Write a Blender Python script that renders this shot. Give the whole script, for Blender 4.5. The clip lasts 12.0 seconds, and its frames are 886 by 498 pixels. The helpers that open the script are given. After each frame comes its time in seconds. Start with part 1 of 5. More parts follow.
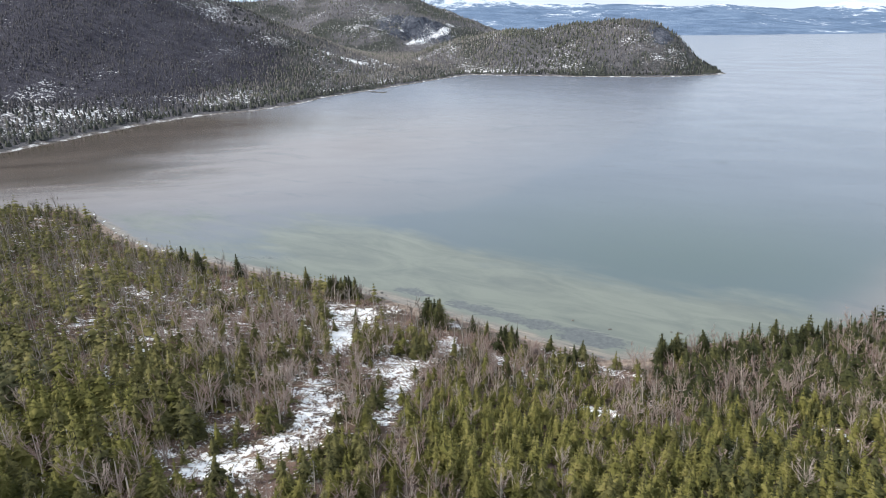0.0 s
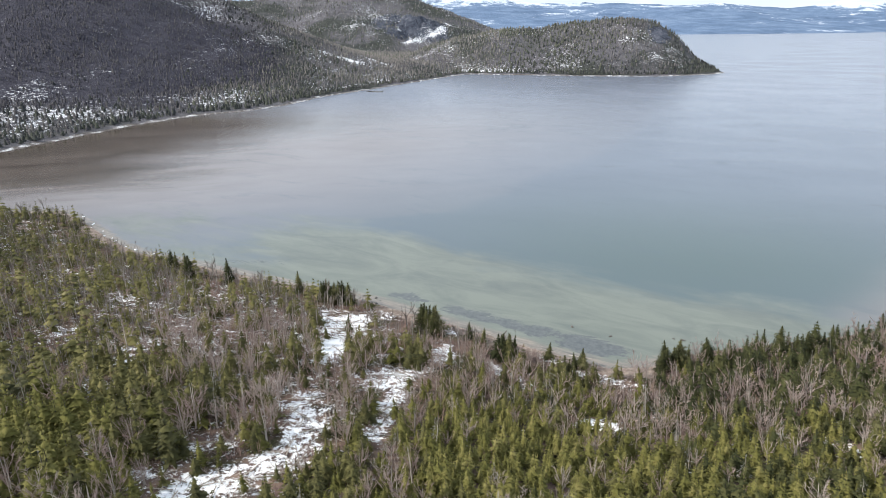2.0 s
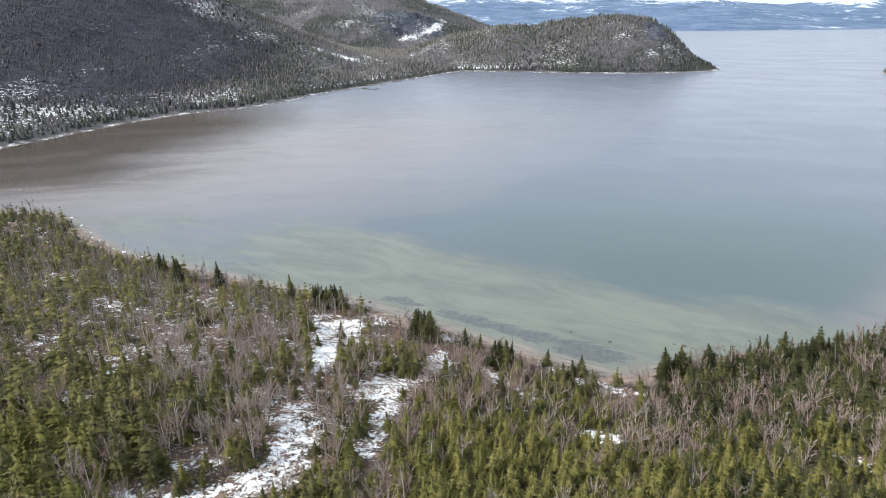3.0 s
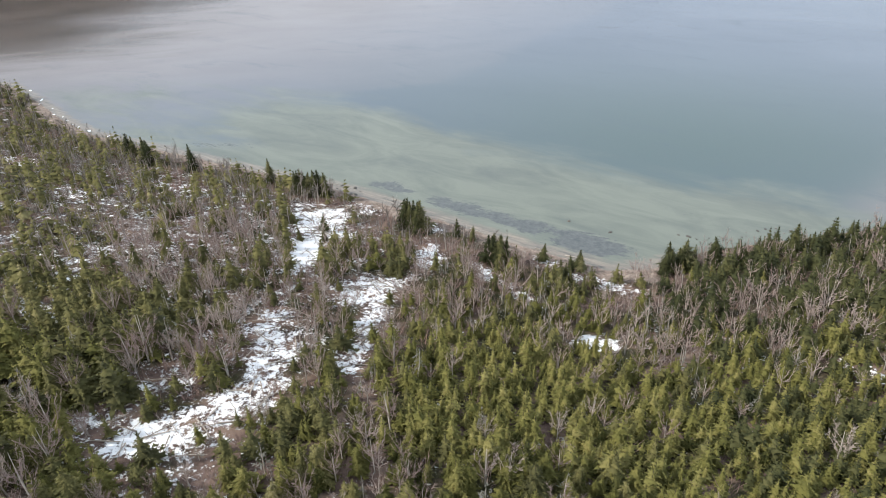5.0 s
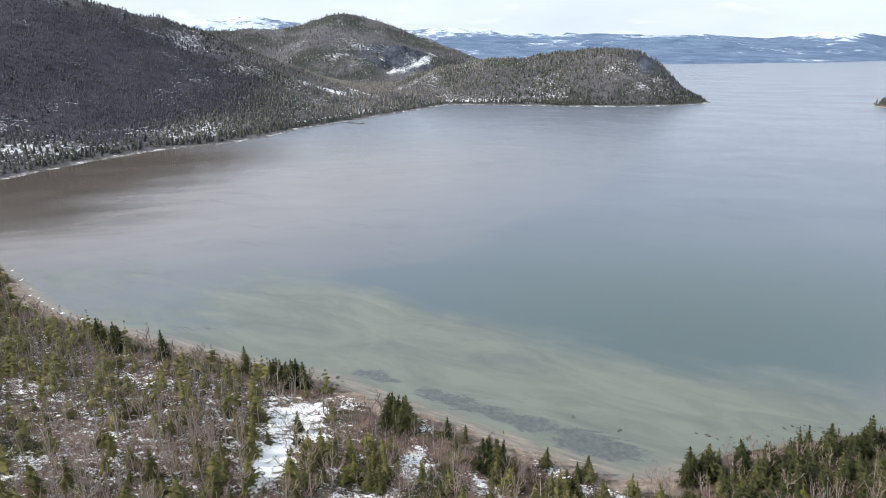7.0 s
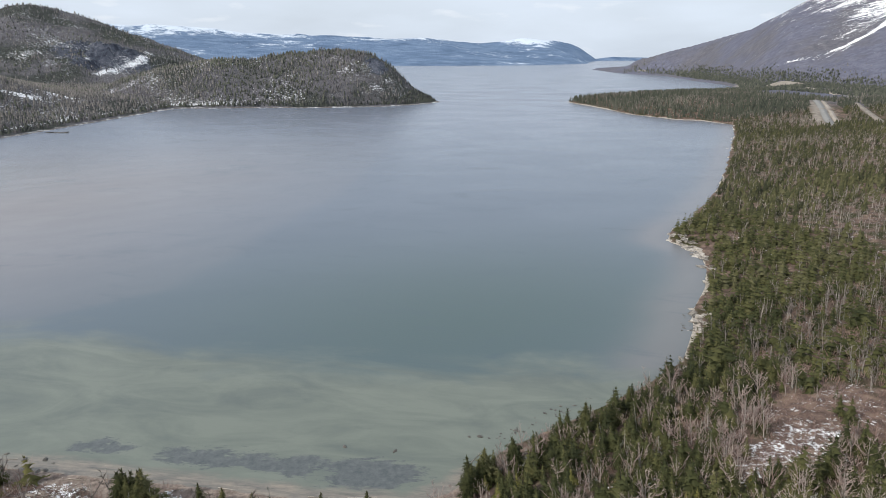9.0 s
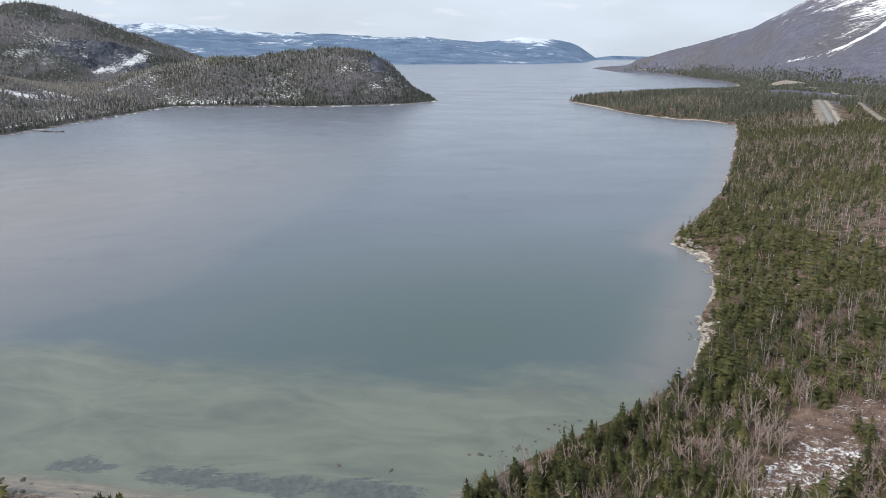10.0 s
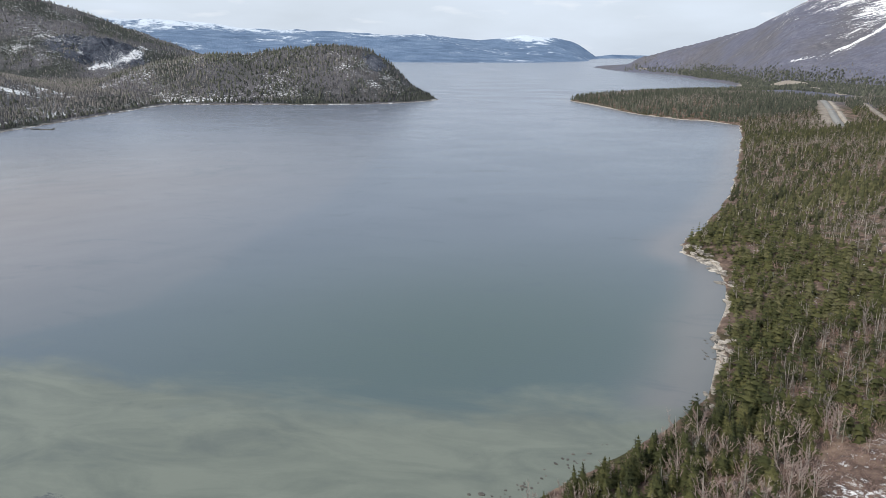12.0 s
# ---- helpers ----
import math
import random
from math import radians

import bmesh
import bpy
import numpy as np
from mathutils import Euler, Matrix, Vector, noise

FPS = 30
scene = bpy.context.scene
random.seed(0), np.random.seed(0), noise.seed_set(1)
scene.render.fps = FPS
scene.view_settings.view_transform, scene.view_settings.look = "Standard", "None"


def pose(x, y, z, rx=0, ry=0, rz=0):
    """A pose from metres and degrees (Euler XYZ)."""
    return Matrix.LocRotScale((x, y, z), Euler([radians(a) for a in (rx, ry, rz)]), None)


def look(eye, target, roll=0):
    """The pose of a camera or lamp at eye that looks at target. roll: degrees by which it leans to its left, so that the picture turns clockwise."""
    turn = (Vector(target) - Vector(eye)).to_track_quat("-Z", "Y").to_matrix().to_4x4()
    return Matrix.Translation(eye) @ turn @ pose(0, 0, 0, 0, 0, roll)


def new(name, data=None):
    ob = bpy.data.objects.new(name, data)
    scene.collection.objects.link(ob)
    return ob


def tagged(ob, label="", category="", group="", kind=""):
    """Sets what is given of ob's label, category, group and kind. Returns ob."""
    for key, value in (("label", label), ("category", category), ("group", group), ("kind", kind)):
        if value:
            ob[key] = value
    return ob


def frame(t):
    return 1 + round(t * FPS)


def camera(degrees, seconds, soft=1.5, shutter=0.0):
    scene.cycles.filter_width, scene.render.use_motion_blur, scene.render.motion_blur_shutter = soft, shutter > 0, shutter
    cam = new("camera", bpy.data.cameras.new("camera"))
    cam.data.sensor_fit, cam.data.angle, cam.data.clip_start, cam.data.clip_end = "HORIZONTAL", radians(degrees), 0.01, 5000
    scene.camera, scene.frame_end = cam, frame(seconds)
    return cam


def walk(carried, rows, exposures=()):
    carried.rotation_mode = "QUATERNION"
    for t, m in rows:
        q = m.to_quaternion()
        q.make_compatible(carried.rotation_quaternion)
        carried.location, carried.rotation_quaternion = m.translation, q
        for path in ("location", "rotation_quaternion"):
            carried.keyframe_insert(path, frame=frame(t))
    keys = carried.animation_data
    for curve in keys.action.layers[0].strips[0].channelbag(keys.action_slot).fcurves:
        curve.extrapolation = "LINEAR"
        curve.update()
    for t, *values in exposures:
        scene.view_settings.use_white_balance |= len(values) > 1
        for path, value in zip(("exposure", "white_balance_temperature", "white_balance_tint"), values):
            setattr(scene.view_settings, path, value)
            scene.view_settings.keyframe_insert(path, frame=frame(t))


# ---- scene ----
cam = camera(70.6, 12.0, soft=0.9)
# seconds, eye, target, roll: a drone glides ahead, dips its gaze, then turns right over the bay
PATH = [
    (0, (-0.23, -4.09, 69.89), (-2.303, 8.884, 65.051), -0.53),
    (0.5, (-0.13, -3.62, 69.81), (-2.196, 9.353, 64.976), -0.54),
    (1, (-0.38, -2.42, 69.76), (-2.414, 10.554, 64.897), -0.45),
    (1.5, (-0.39, -1.22, 69.67), (-2.423, 11.754, 64.809), -0.50),
    (2, (-0.45, 0.44, 69.54), (-2.471, 13.413, 64.688), -0.52),
    (2.5, (-0.70, 2.39, 69.57), (-2.694, 15.362, 64.698), -0.50),
    (2.7, (-0.69, 3.17, 69.61), (-2.650, 16.151, 64.737), -0.51),
    (3.1, (-0.86, 5.03, 69.64), (-2.787, 17.982, 64.679), -0.51),
    (3.5, (-1.06, 7.32, 69.67), (-2.947, 20.137, 64.364), -0.52),
    (3.9, (-1.26, 9.78, 69.72), (-3.080, 22.344, 63.807), -0.52),
    (4.3, (-1.40, 12.17, 69.78), (-3.134, 24.316, 63.035), -0.53),
    (4.5, (-1.56, 13.25, 69.87), (-3.234, 25.130, 62.652), -0.56),
    (5, (-1.57, 16.14, 69.92), (-3.213, 27.768, 62.299), -0.54),
    (5.5, (-1.77, 18.99, 69.85), (-3.398, 30.660, 62.283), -0.56),
    (6, (-2.02, 21.94, 69.91), (-3.676, 34.144, 63.254), -0.51),
    (6.5, (-1.95, 24.59, 69.79), (-3.683, 37.446, 64.521), -0.54),
    (6.7, (-1.76, 25.86, 69.71), (-3.530, 38.927, 65.019), -0.62),
    (6.9, (-1.65, 27.03, 69.62), (-3.427, 40.204, 65.221), -0.54),
    (7.2, (-1.48, 28.79, 69.48), (-3.069, 42.070, 65.342), -0.42),
    (7.5, (-1.31, 30.55, 69.34), (-2.400, 43.890, 65.235), -0.31),
    (7.9, (-1.09, 32.90, 69.15), (-1.033, 46.264, 64.979), -0.15),
    (8.1, (-0.97, 34.08, 69.06), (-0.150, 47.404, 64.852), -0.07),
    (8.3, (-0.86, 35.25, 68.97), (0.870, 48.481, 64.723), 0.01),
    (8.5, (-0.38, 36.42, 68.64), (2.368, 49.472, 64.396), 0.20),
    (8.7, (-0.27, 37.59, 68.65), (3.193, 50.474, 64.392), 0.30),
    (9, (-0.11, 39.36, 68.65), (3.511, 52.192, 64.388), 0.45),
    (9.5, (0.73, 42.08, 68.65), (4.346, 54.916, 64.383), 0.46),
    (10, (1.55, 44.87, 68.69), (5.177, 57.690, 64.402), 0.54),
    (10.5, (2.47, 47.73, 68.38), (6.109, 60.553, 64.088), 0.64),
    (11, (3.21, 50.35, 68.47), (6.850, 63.167, 64.158), 0.67),
    (11.5, (4.03, 53.18, 68.37), (7.675, 65.988, 64.051), 0.76),
    (12, (4.59, 55.47, 68.54), (8.243, 68.276, 64.211), 0.84),
]
walk(cam, [(t, look(eye, target, roll)) for t, eye, target, roll in PATH], exposures=[(0, 0.39), (2.7, 0.46), (4.5, 0.45), (5.0, 0.52), (5.4, 0.55), (6.0, 0.46), (6.7, 0.38), (8.4, 0.02), (12, 0.0)])

# ---- sky and sun ----
SUN_ELEVATION, SUN_AZIMUTH = 38.0, -108.0  # degrees; azimuth from +y towards +x
world = bpy.data.worlds.new("hazy_sky")
scene.world = world
world.use_nodes = True
wn, wl = world.node_tree.nodes, world.node_tree.links
wn.clear()
sky = wn.new("ShaderNodeTexSky")
sky.sky_type, sky.sun_disc = "NISHITA", False
sky.sun_elevation, sky.sun_rotation = radians(SUN_ELEVATION), radians(SUN_AZIMUTH)
sky.air_density, sky.dust_density, sky.ozone_density = 1.0, 3.0, 1.0
haze = wn.new("ShaderNodeMix")
haze.data_type = "RGBA"
haze.inputs["B"].default_value = (7.4, 8.3, 9.5, 1)
wcoord = wn.new("ShaderNodeTexCoord")
wmap = wn.new("ShaderNodeMapping")
wmap.inputs["Scale"].default_value = (1.0, 1.0, 4.0)
cloud = wn.new("ShaderNodeTexNoise")
cloud.inputs["Scale"].default_value, cloud.inputs["Detail"].default_value = 4.0, 7.0
cramp = wn.new("ShaderNodeMapRange")
cramp.inputs["From Min"].default_value, cramp.inputs["From Max"].default_value = 0.3, 0.7
cramp.inputs["To Min"].default_value, cramp.inputs["To Max"].default_value = 0.78, 0.97
wl.new(wcoord.outputs["Generated"], wmap.inputs["Vector"])
wl.new(wmap.outputs["Vector"], cloud.inputs["Vector"])
wl.new(cloud.outputs["Fac"], cramp.inputs["Value"])
wl.new(cramp.outputs["Result"], haze.inputs["Factor"])
wl.new(sky.outputs["Color"], haze.inputs["A"])
puff = wn.new("ShaderNodeTexNoise")
puff.inputs["Scale"].default_value, puff.inputs["Detail"].default_value = 11.0, 6.0
pramp = wn.new("ShaderNodeMapRange")
pramp.inputs["From Min"].default_value, pramp.inputs["From Max"].default_value, pramp.inputs["To Max"].default_value = 0.60, 0.74, 0.4
bright = wn.new("ShaderNodeMix")
bright.data_type = "RGBA"
bright.inputs["B"].default_value = (9.6, 9.9, 10.3, 1)
wl.new(wmap.outputs["Vector"], puff.inputs["Vector"])
wl.new(puff.outputs["Fac"], pramp.inputs["Value"])
wl.new(pramp.outputs["Result"], bright.inputs["Factor"])
wl.new(haze.outputs["Result"], bright.inputs["A"])
back = wn.new("ShaderNodeBackground")
back.inputs["Strength"].default_value = 0.102
wout = wn.new("ShaderNodeOutputWorld")
wl.new(bright.outputs["Result"], back.inputs["Color"])
wl.new(back.outputs["Background"], wout.inputs["Surface"])

sun_data = bpy.data.lights.new("sun", "SUN")
sun_data.energy, sun_data.angle, sun_data.color = 3.5, radians(1.5), (1.0, 0.94, 0.85)
sun = new("sun", sun_data)
a, e = radians(SUN_AZIMUTH), radians(SUN_ELEVATION)
sun.matrix_world = look((math.sin(a) * math.cos(e) * 400, math.cos(a) * math.cos(e) * 400, math.sin(e) * 400), (0, 0, 0))


# ---- materials ----
class Mat:
    """A small builder of node materials."""

    def __init__(self, name, rough=0.9, spec=0.2):
        self.mat = bpy.data.materials.new(name)
        self.mat.use_nodes = True
        self.n, self.l = self.mat.node_tree.nodes, self.mat.node_tree.links
        self.bsdf = self.n["Principled BSDF"]
        self.bsdf.inputs["Roughness"].default_value = rough
        self.bsdf.inputs["Specular IOR Level"].default_value = spec
        self.pos = self.n.new("ShaderNodeNewGeometry").outputs["Position"]

    def put(self, socket, value):
        if isinstance(value, bpy.types.NodeSocket):
            self.l.new(value, socket)
        elif isinstance(value, (tuple, list)) and len(value) == 3 and socket.type == "RGBA":
            socket.default_value = (*value, 1)
        else:
            socket.default_value = value

    def noise(self, scale, detail=4.0, rough=0.55, stretch=(1, 1, 1), turn=0.0, warp=0.0):
        m = self.n.new("ShaderNodeMapping")
        m.vector_type = "TEXTURE"
        m.inputs["Scale"].default_value = [1.0 / v for v in stretch]
        m.inputs["Rotation"].default_value = (0, 0, radians(turn))
        self.l.new(self.pos, m.inputs["Vector"])
        t = self.n.new("ShaderNodeTexNoise")
        t.inputs["Scale"].default_value, t.inputs["Detail"].default_value = scale, detail
        t.inputs["Roughness"].default_value, t.inputs["Distortion"].default_value = rough, warp
        self.l.new(m.outputs["Vector"], t.inputs["Vector"])
        return t.outputs["Fac"]

    def attr(self, name):
        t = self.n.new("ShaderNodeAttribute")
        t.attribute_name = name
        return t.outputs["Fac"]

    def chance(self):
        return self.n.new("ShaderNodeObjectInfo").outputs["Random"]

    def island(self):
        return self.n.new("ShaderNodeNewGeometry").outputs["Random Per Island"]

    def calc(self, op, x, y=0.0, clamp=False):
        t = self.n.new("ShaderNodeMath")
        t.operation, t.use_clamp = op, clamp
        self.put(t.inputs[0], x)
        self.put(t.inputs[1], y)
        return t.outputs[0]

    def span(self, x, lo, hi, out_lo=0.0, out_hi=1.0):
        t = self.n.new("ShaderNodeMapRange")
        t.interpolation_type = "SMOOTHSTEP"
        for key, v in (("Value", x), ("From Min", lo), ("From Max", hi), ("To Min", out_lo), ("To Max", out_hi)):
            self.put(t.inputs[key], v)
        return t.outputs["Result"]

    def mix(self, f, x, y):
        t = self.n.new("ShaderNodeMix")
        t.data_type = "RGBA"
        self.put(t.inputs["Factor"], f)
        self.put(t.inputs["A"], x)
        self.put(t.inputs["B"], y)
        return t.outputs["Result"]

    def ramp(self, f, *stops):
        t = self.n.new("ShaderNodeValToRGB")
        r = t.color_ramp
        while len(r.elements) < len(stops):
            r.elements.new(0.5)
        for el, (p, c) in zip(r.elements, stops):
            el.position, el.color = p, (*c, 1)
        self.put(t.inputs["Fac"], f)
        return t.outputs["Color"]

    def bump(self, height, strength, distance):
        t = self.n.new("ShaderNodeBump")
        t.inputs["Strength"].default_value, t.inputs["Distance"].default_value = strength, distance
        self.l.new(height, t.inputs["Height"])
        self.l.new(t.outputs["Normal"], self.bsdf.inputs["Normal"])

    def color(self, c):
        self.put(self.bsdf.inputs["Base Color"], c)
        return self


def make_ground():
    m = Mat("forest_floor_and_snow", 0.95, 0.1)
    litter = m.ramp(m.noise(0.35, 6, 0.65), (0.3, (0.05, 0.036, 0.03)), (0.5, (0.14, 0.098, 0.082)), (0.68, (0.26, 0.19, 0.145)))
    moss = m.ramp(m.noise(1.7, 5, 0.7), (0.35, (0.022, 0.024, 0.013)), (0.65, (0.075, 0.07, 0.034)))
    base = m.mix(m.calc("MULTIPLY", m.span(m.noise(0.12, 4), 0.42, 0.62), m.calc("SUBTRACT", 1.0, m.attr("open"))), litter, moss)
    # leafless woods on the slopes behind, with blue-grey haze mixed into their colour
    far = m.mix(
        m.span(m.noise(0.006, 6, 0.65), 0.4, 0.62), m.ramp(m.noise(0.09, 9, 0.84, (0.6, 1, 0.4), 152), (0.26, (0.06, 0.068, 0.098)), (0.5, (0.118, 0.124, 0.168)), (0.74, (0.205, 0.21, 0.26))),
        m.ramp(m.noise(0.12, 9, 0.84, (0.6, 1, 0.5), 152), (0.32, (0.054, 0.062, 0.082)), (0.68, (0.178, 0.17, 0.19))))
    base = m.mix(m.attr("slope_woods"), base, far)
    sand = m.ramp(m.noise(0.6, 8, 0.8), (0.35, (0.09, 0.072, 0.062)), (0.5, (0.21, 0.168, 0.142)), (0.62, (0.33, 0.27, 0.225)))
    base = m.mix(m.span(m.calc("ADD", m.attr("beach"), m.calc("MULTIPLY", m.noise(0.35, 7, 0.7), 1.6)), 1.25, 1.5), base, sand)
    rock = m.ramp(m.noise(1.1, 7, 0.7), (0.3, (0.16, 0.14, 0.12)), (0.65, (0.50, 0.45, 0.39)))
    base = m.mix(m.span(m.calc("ADD", m.attr("rock"), m.calc("MULTIPLY", m.noise(0.4, 5), 0.8)), 0.32, 0.48), base, rock)
    gravel = m.ramp(m.noise(0.15, 6, 0.7), (0.3, (0.17, 0.15, 0.13)), (0.7, (0.34, 0.3, 0.26)))
    base = m.mix(m.attr("gravel"), base, gravel)
    fine = m.calc("ADD", m.calc("MULTIPLY", m.noise(0.45, 7, 0.74, (1, 1, 1), 0, 0.4), 1.5), m.calc("MULTIPLY", m.noise(1.7, 7, 0.8), 1.9))
    cover = m.span(m.calc("ADD", m.attr("snow"), fine), 2.15, 2.23)
    streak = m.calc("ADD", m.calc("ADD", m.calc("MULTIPLY", m.noise(0.16, 9, 0.82, (0.14, 1.5, 0.4), 152, 0.3), 0.8), m.calc("MULTIPLY", m.noise(0.22, 8, 0.85), 0.5)), m.calc("MULTIPLY", m.noise(0.02, 6, 0.7, (0.5, 1.2, 0.6), 152), 0.5))
    high = m.span(m.calc("ADD", m.attr("streaks"), streak), 1.40, 1.46)
    cover = m.calc("MAXIMUM", cover, high)
    snow = m.ramp(m.noise(0.9, 5), (0.3, (0.78, 0.80, 0.82)), (0.6, (0.90, 0.905, 0.91)))
    m.color(m.mix(cover, base, snow))
    m.bump(m.calc("ADD", m.noise(1.4, 6, 0.7), m.calc("MULTIPLY", cover, 0.25)), 0.7, 0.35)
    return m.mat


def make_far_shore():
    m = Mat("wooded_far_shore", 0.95, 0.1)
    # a little blue haze is mixed into the woods' own grey-brown
    woods = m.ramp(m.noise(0.11, 9, 0.82, (1, 1, 0.35)), (0.3, (0.07, 0.069, 0.078)), (0.5, (0.12, 0.116, 0.127)), (0.72, (0.185, 0.176, 0.182)))
    green = m.ramp(m.noise(0.12, 7, 0.75), (0.3, (0.028, 0.033, 0.032)), (0.7, (0.075, 0.079, 0.07)))
    base = m.mix(m.span(m.noise(0.01, 5, 0.6), 0.42, 0.6), woods, green)
    # the left mountain's shaded slope, its gloom put into the ground colour
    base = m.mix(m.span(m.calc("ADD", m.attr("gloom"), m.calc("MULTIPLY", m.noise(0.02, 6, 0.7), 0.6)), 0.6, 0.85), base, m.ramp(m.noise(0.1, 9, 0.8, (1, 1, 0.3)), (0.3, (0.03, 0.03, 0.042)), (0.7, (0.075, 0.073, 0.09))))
    crag = m.ramp(m.noise(0.07, 9, 0.8, (1, 1, 0.18)), (0.38, (0.018, 0.022, 0.033)), (0.5, (0.062, 0.07, 0.092)), (0.62, (0.13, 0.138, 0.165)))
    base = m.mix(m.span(m.calc("ADD", m.attr("crag"), m.calc("MULTIPLY", m.noise(0.05, 7, 0.75, (1, 1, 0.4)), 0.9)), 0.8, 0.95), base, crag)
    sand = m.ramp(m.noise(0.12, 8, 0.8), (0.36, (0.07, 0.063, 0.06)), (0.5, (0.17, 0.157, 0.15)), (0.6, (0.66, 0.67, 0.69)))
    base = m.mix(m.span(m.calc("ADD", m.attr("beach"), m.calc("MULTIPLY", m.noise(0.1, 5), 0.5)), 0.6, 0.85), base, sand)
    fine = m.calc("ADD", m.calc("MULTIPLY", m.noise(0.3, 9, 0.84, (1, 1, 2.4)), 1.35), m.calc("MULTIPLY", m.noise(0.016, 5, 0.6), 0.6))
    cover = m.span(m.calc("ADD", m.attr("snow"), fine), 1.34, 1.42)
    snow = m.ramp(m.noise(0.3, 5), (0.3, (0.66, 0.69, 0.73)), (0.6, (0.84, 0.85, 0.87)))
    m.color(m.mix(cover, base, snow))
    m.bump(m.noise(0.2, 8, 0.75), 0.9, 3.0)
    return m.mat


def make_far_range():
    m = Mat("distant_blue_hills", 1.0, 0.0)
    # blue haze of the distance is put into the base and snow colours
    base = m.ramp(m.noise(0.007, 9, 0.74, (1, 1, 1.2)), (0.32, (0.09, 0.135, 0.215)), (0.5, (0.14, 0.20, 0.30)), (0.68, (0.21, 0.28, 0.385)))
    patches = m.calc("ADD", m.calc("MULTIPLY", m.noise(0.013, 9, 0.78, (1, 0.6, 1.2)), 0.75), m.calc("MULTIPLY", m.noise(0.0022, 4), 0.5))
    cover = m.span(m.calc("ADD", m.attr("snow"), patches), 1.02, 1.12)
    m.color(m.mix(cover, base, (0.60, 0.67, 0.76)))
    m.bump(m.noise(0.01, 8, 0.7), 0.8, 25.0)
    return m.mat


def make_water():
    m = Mat("bay_water", 0.25, 0.7)
    m.bsdf.inputs["IOR"].default_value = 1.33
    deep = m.ramp(m.noise(0.012, 4, 0.55, (1, 2.2, 1), -20, 0.6), (0.3, (0.092, 0.116, 0.152)), (0.7, (0.105, 0.13, 0.168)))
    teal = m.mix(m.attr("teal"), deep, (0.064, 0.097, 0.099))
    # the sky's sheen on the far water, painted as a paler base colour
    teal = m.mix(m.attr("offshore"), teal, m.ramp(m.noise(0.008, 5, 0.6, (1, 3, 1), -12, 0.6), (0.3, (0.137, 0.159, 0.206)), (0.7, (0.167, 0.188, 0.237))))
    milky = m.ramp(m.noise(0.03, 4, 0.5, (1, 2.5, 1), 20), (0.3, (0.202, 0.177, 0.17)), (0.7, (0.234, 0.208, 0.199)))
    # tea-brown water, painted darker still for the mountain's reflection in it
    tea = m.ramp(m.noise(0.02, 6, 0.62, (0.5, 3.5, 1), 25, 1.0), (0.3, (0.052, 0.041, 0.032)), (0.7, (0.115, 0.094, 0.078)))
    streaks = m.calc("ADD", m.calc("MULTIPLY", m.noise(0.06, 6, 0.6, (0.6, 1.5, 1), -20, 1.3), 0.8), m.calc("MULTIPLY", m.noise(0.22, 7, 0.72, (0.6, 1.5, 1), -20, 0.6), 0.2))
    sandbar = m.ramp(streaks, (0.34, (0.102, 0.118, 0.106)), (0.47, (0.127, 0.144, 0.122)), (0.60, (0.153, 0.17, 0.142)))
    edge = m.calc("ADD", m.attr("shelf"), m.calc("MULTIPLY", m.calc("SUBTRACT", m.noise(0.045, 6, 0.62, (0.6, 1.6, 1), -22, 0.5), 0.5), 0.75))
    c = m.mix(m.attr("milky"), teal, milky)
    wisp = m.noise(0.014, 7, 0.66, (0.8, 1.7, 1), -14, 0.9)
    c = m.mix(m.span(wisp, 0.55, 0.75, 0.0, 0.34), c, (0.07, 0.092, 0.112))
    c = m.mix(m.span(m.noise(0.045, 8, 0.7, (0.7, 1.5, 1), -18, 1.2), 0.53, 0.75, 0.0, 0.34), c, (0.06, 0.084, 0.108))
    c = m.mix(m.span(m.calc("ADD", m.attr("tea"), m.calc("MULTIPLY", m.calc("SUBTRACT", m.noise(0.018, 6, 0.62, (0.6, 3, 1), 25, 0.8), 0.5), 0.8)), 0.25, 0.85), c, tea)
    c = m.mix(m.span(edge, 0.28, 0.66), c, sandbar)
    drift = m.calc("ADD", m.attr("drift"), m.calc("SUBTRACT", m.noise(0.06, 8, 0.75, (0.6, 1.8, 1), -10, 0.6), 0.5))
    c = m.mix(m.span(drift, 0.36, 0.66, 0.0, 0.55), c, (0.05, 0.064, 0.074))
    grain = m.calc("ADD", m.calc("MULTIPLY", m.noise(0.16, 9, 0.8, (0.55, 1.7, 1), -22, 0.5), 1.7), m.calc("MULTIPLY", m.noise(0.9, 7, 0.78, (0.5, 1.6, 1), -22, 0.4), 0.8))
    weed = m.calc("ADD", m.attr("weed"), m.calc("SUBTRACT", grain, 1.25))
    c = m.mix(m.span(weed, 0.40, 0.55, 0.0, 0.92), c, m.ramp(m.noise(0.7, 6, 0.72), (0.3, (0.05, 0.06, 0.066)), (0.7, (0.12, 0.128, 0.128))))
    wet = m.ramp(m.noise(0.5, 8, 0.76, (0.3, 1.8, 1), -22), (0.32, (0.095, 0.092, 0.086)), (0.5, (0.18, 0.163, 0.141)), (0.7, (0.30, 0.25, 0.195)))
    c = m.mix(m.span(m.calc("ADD", m.attr("wet"), m.calc("MULTIPLY", m.noise(0.25, 6, 0.6, (0.5, 1.5, 1), -22), 0.6)), 0.7, 1.15), c, wet)
    m.color(c)
    gust = m.span(m.noise(0.01, 5, 0.6, (1, 2.5, 1), -12, 0.8), 0.35, 0.65)
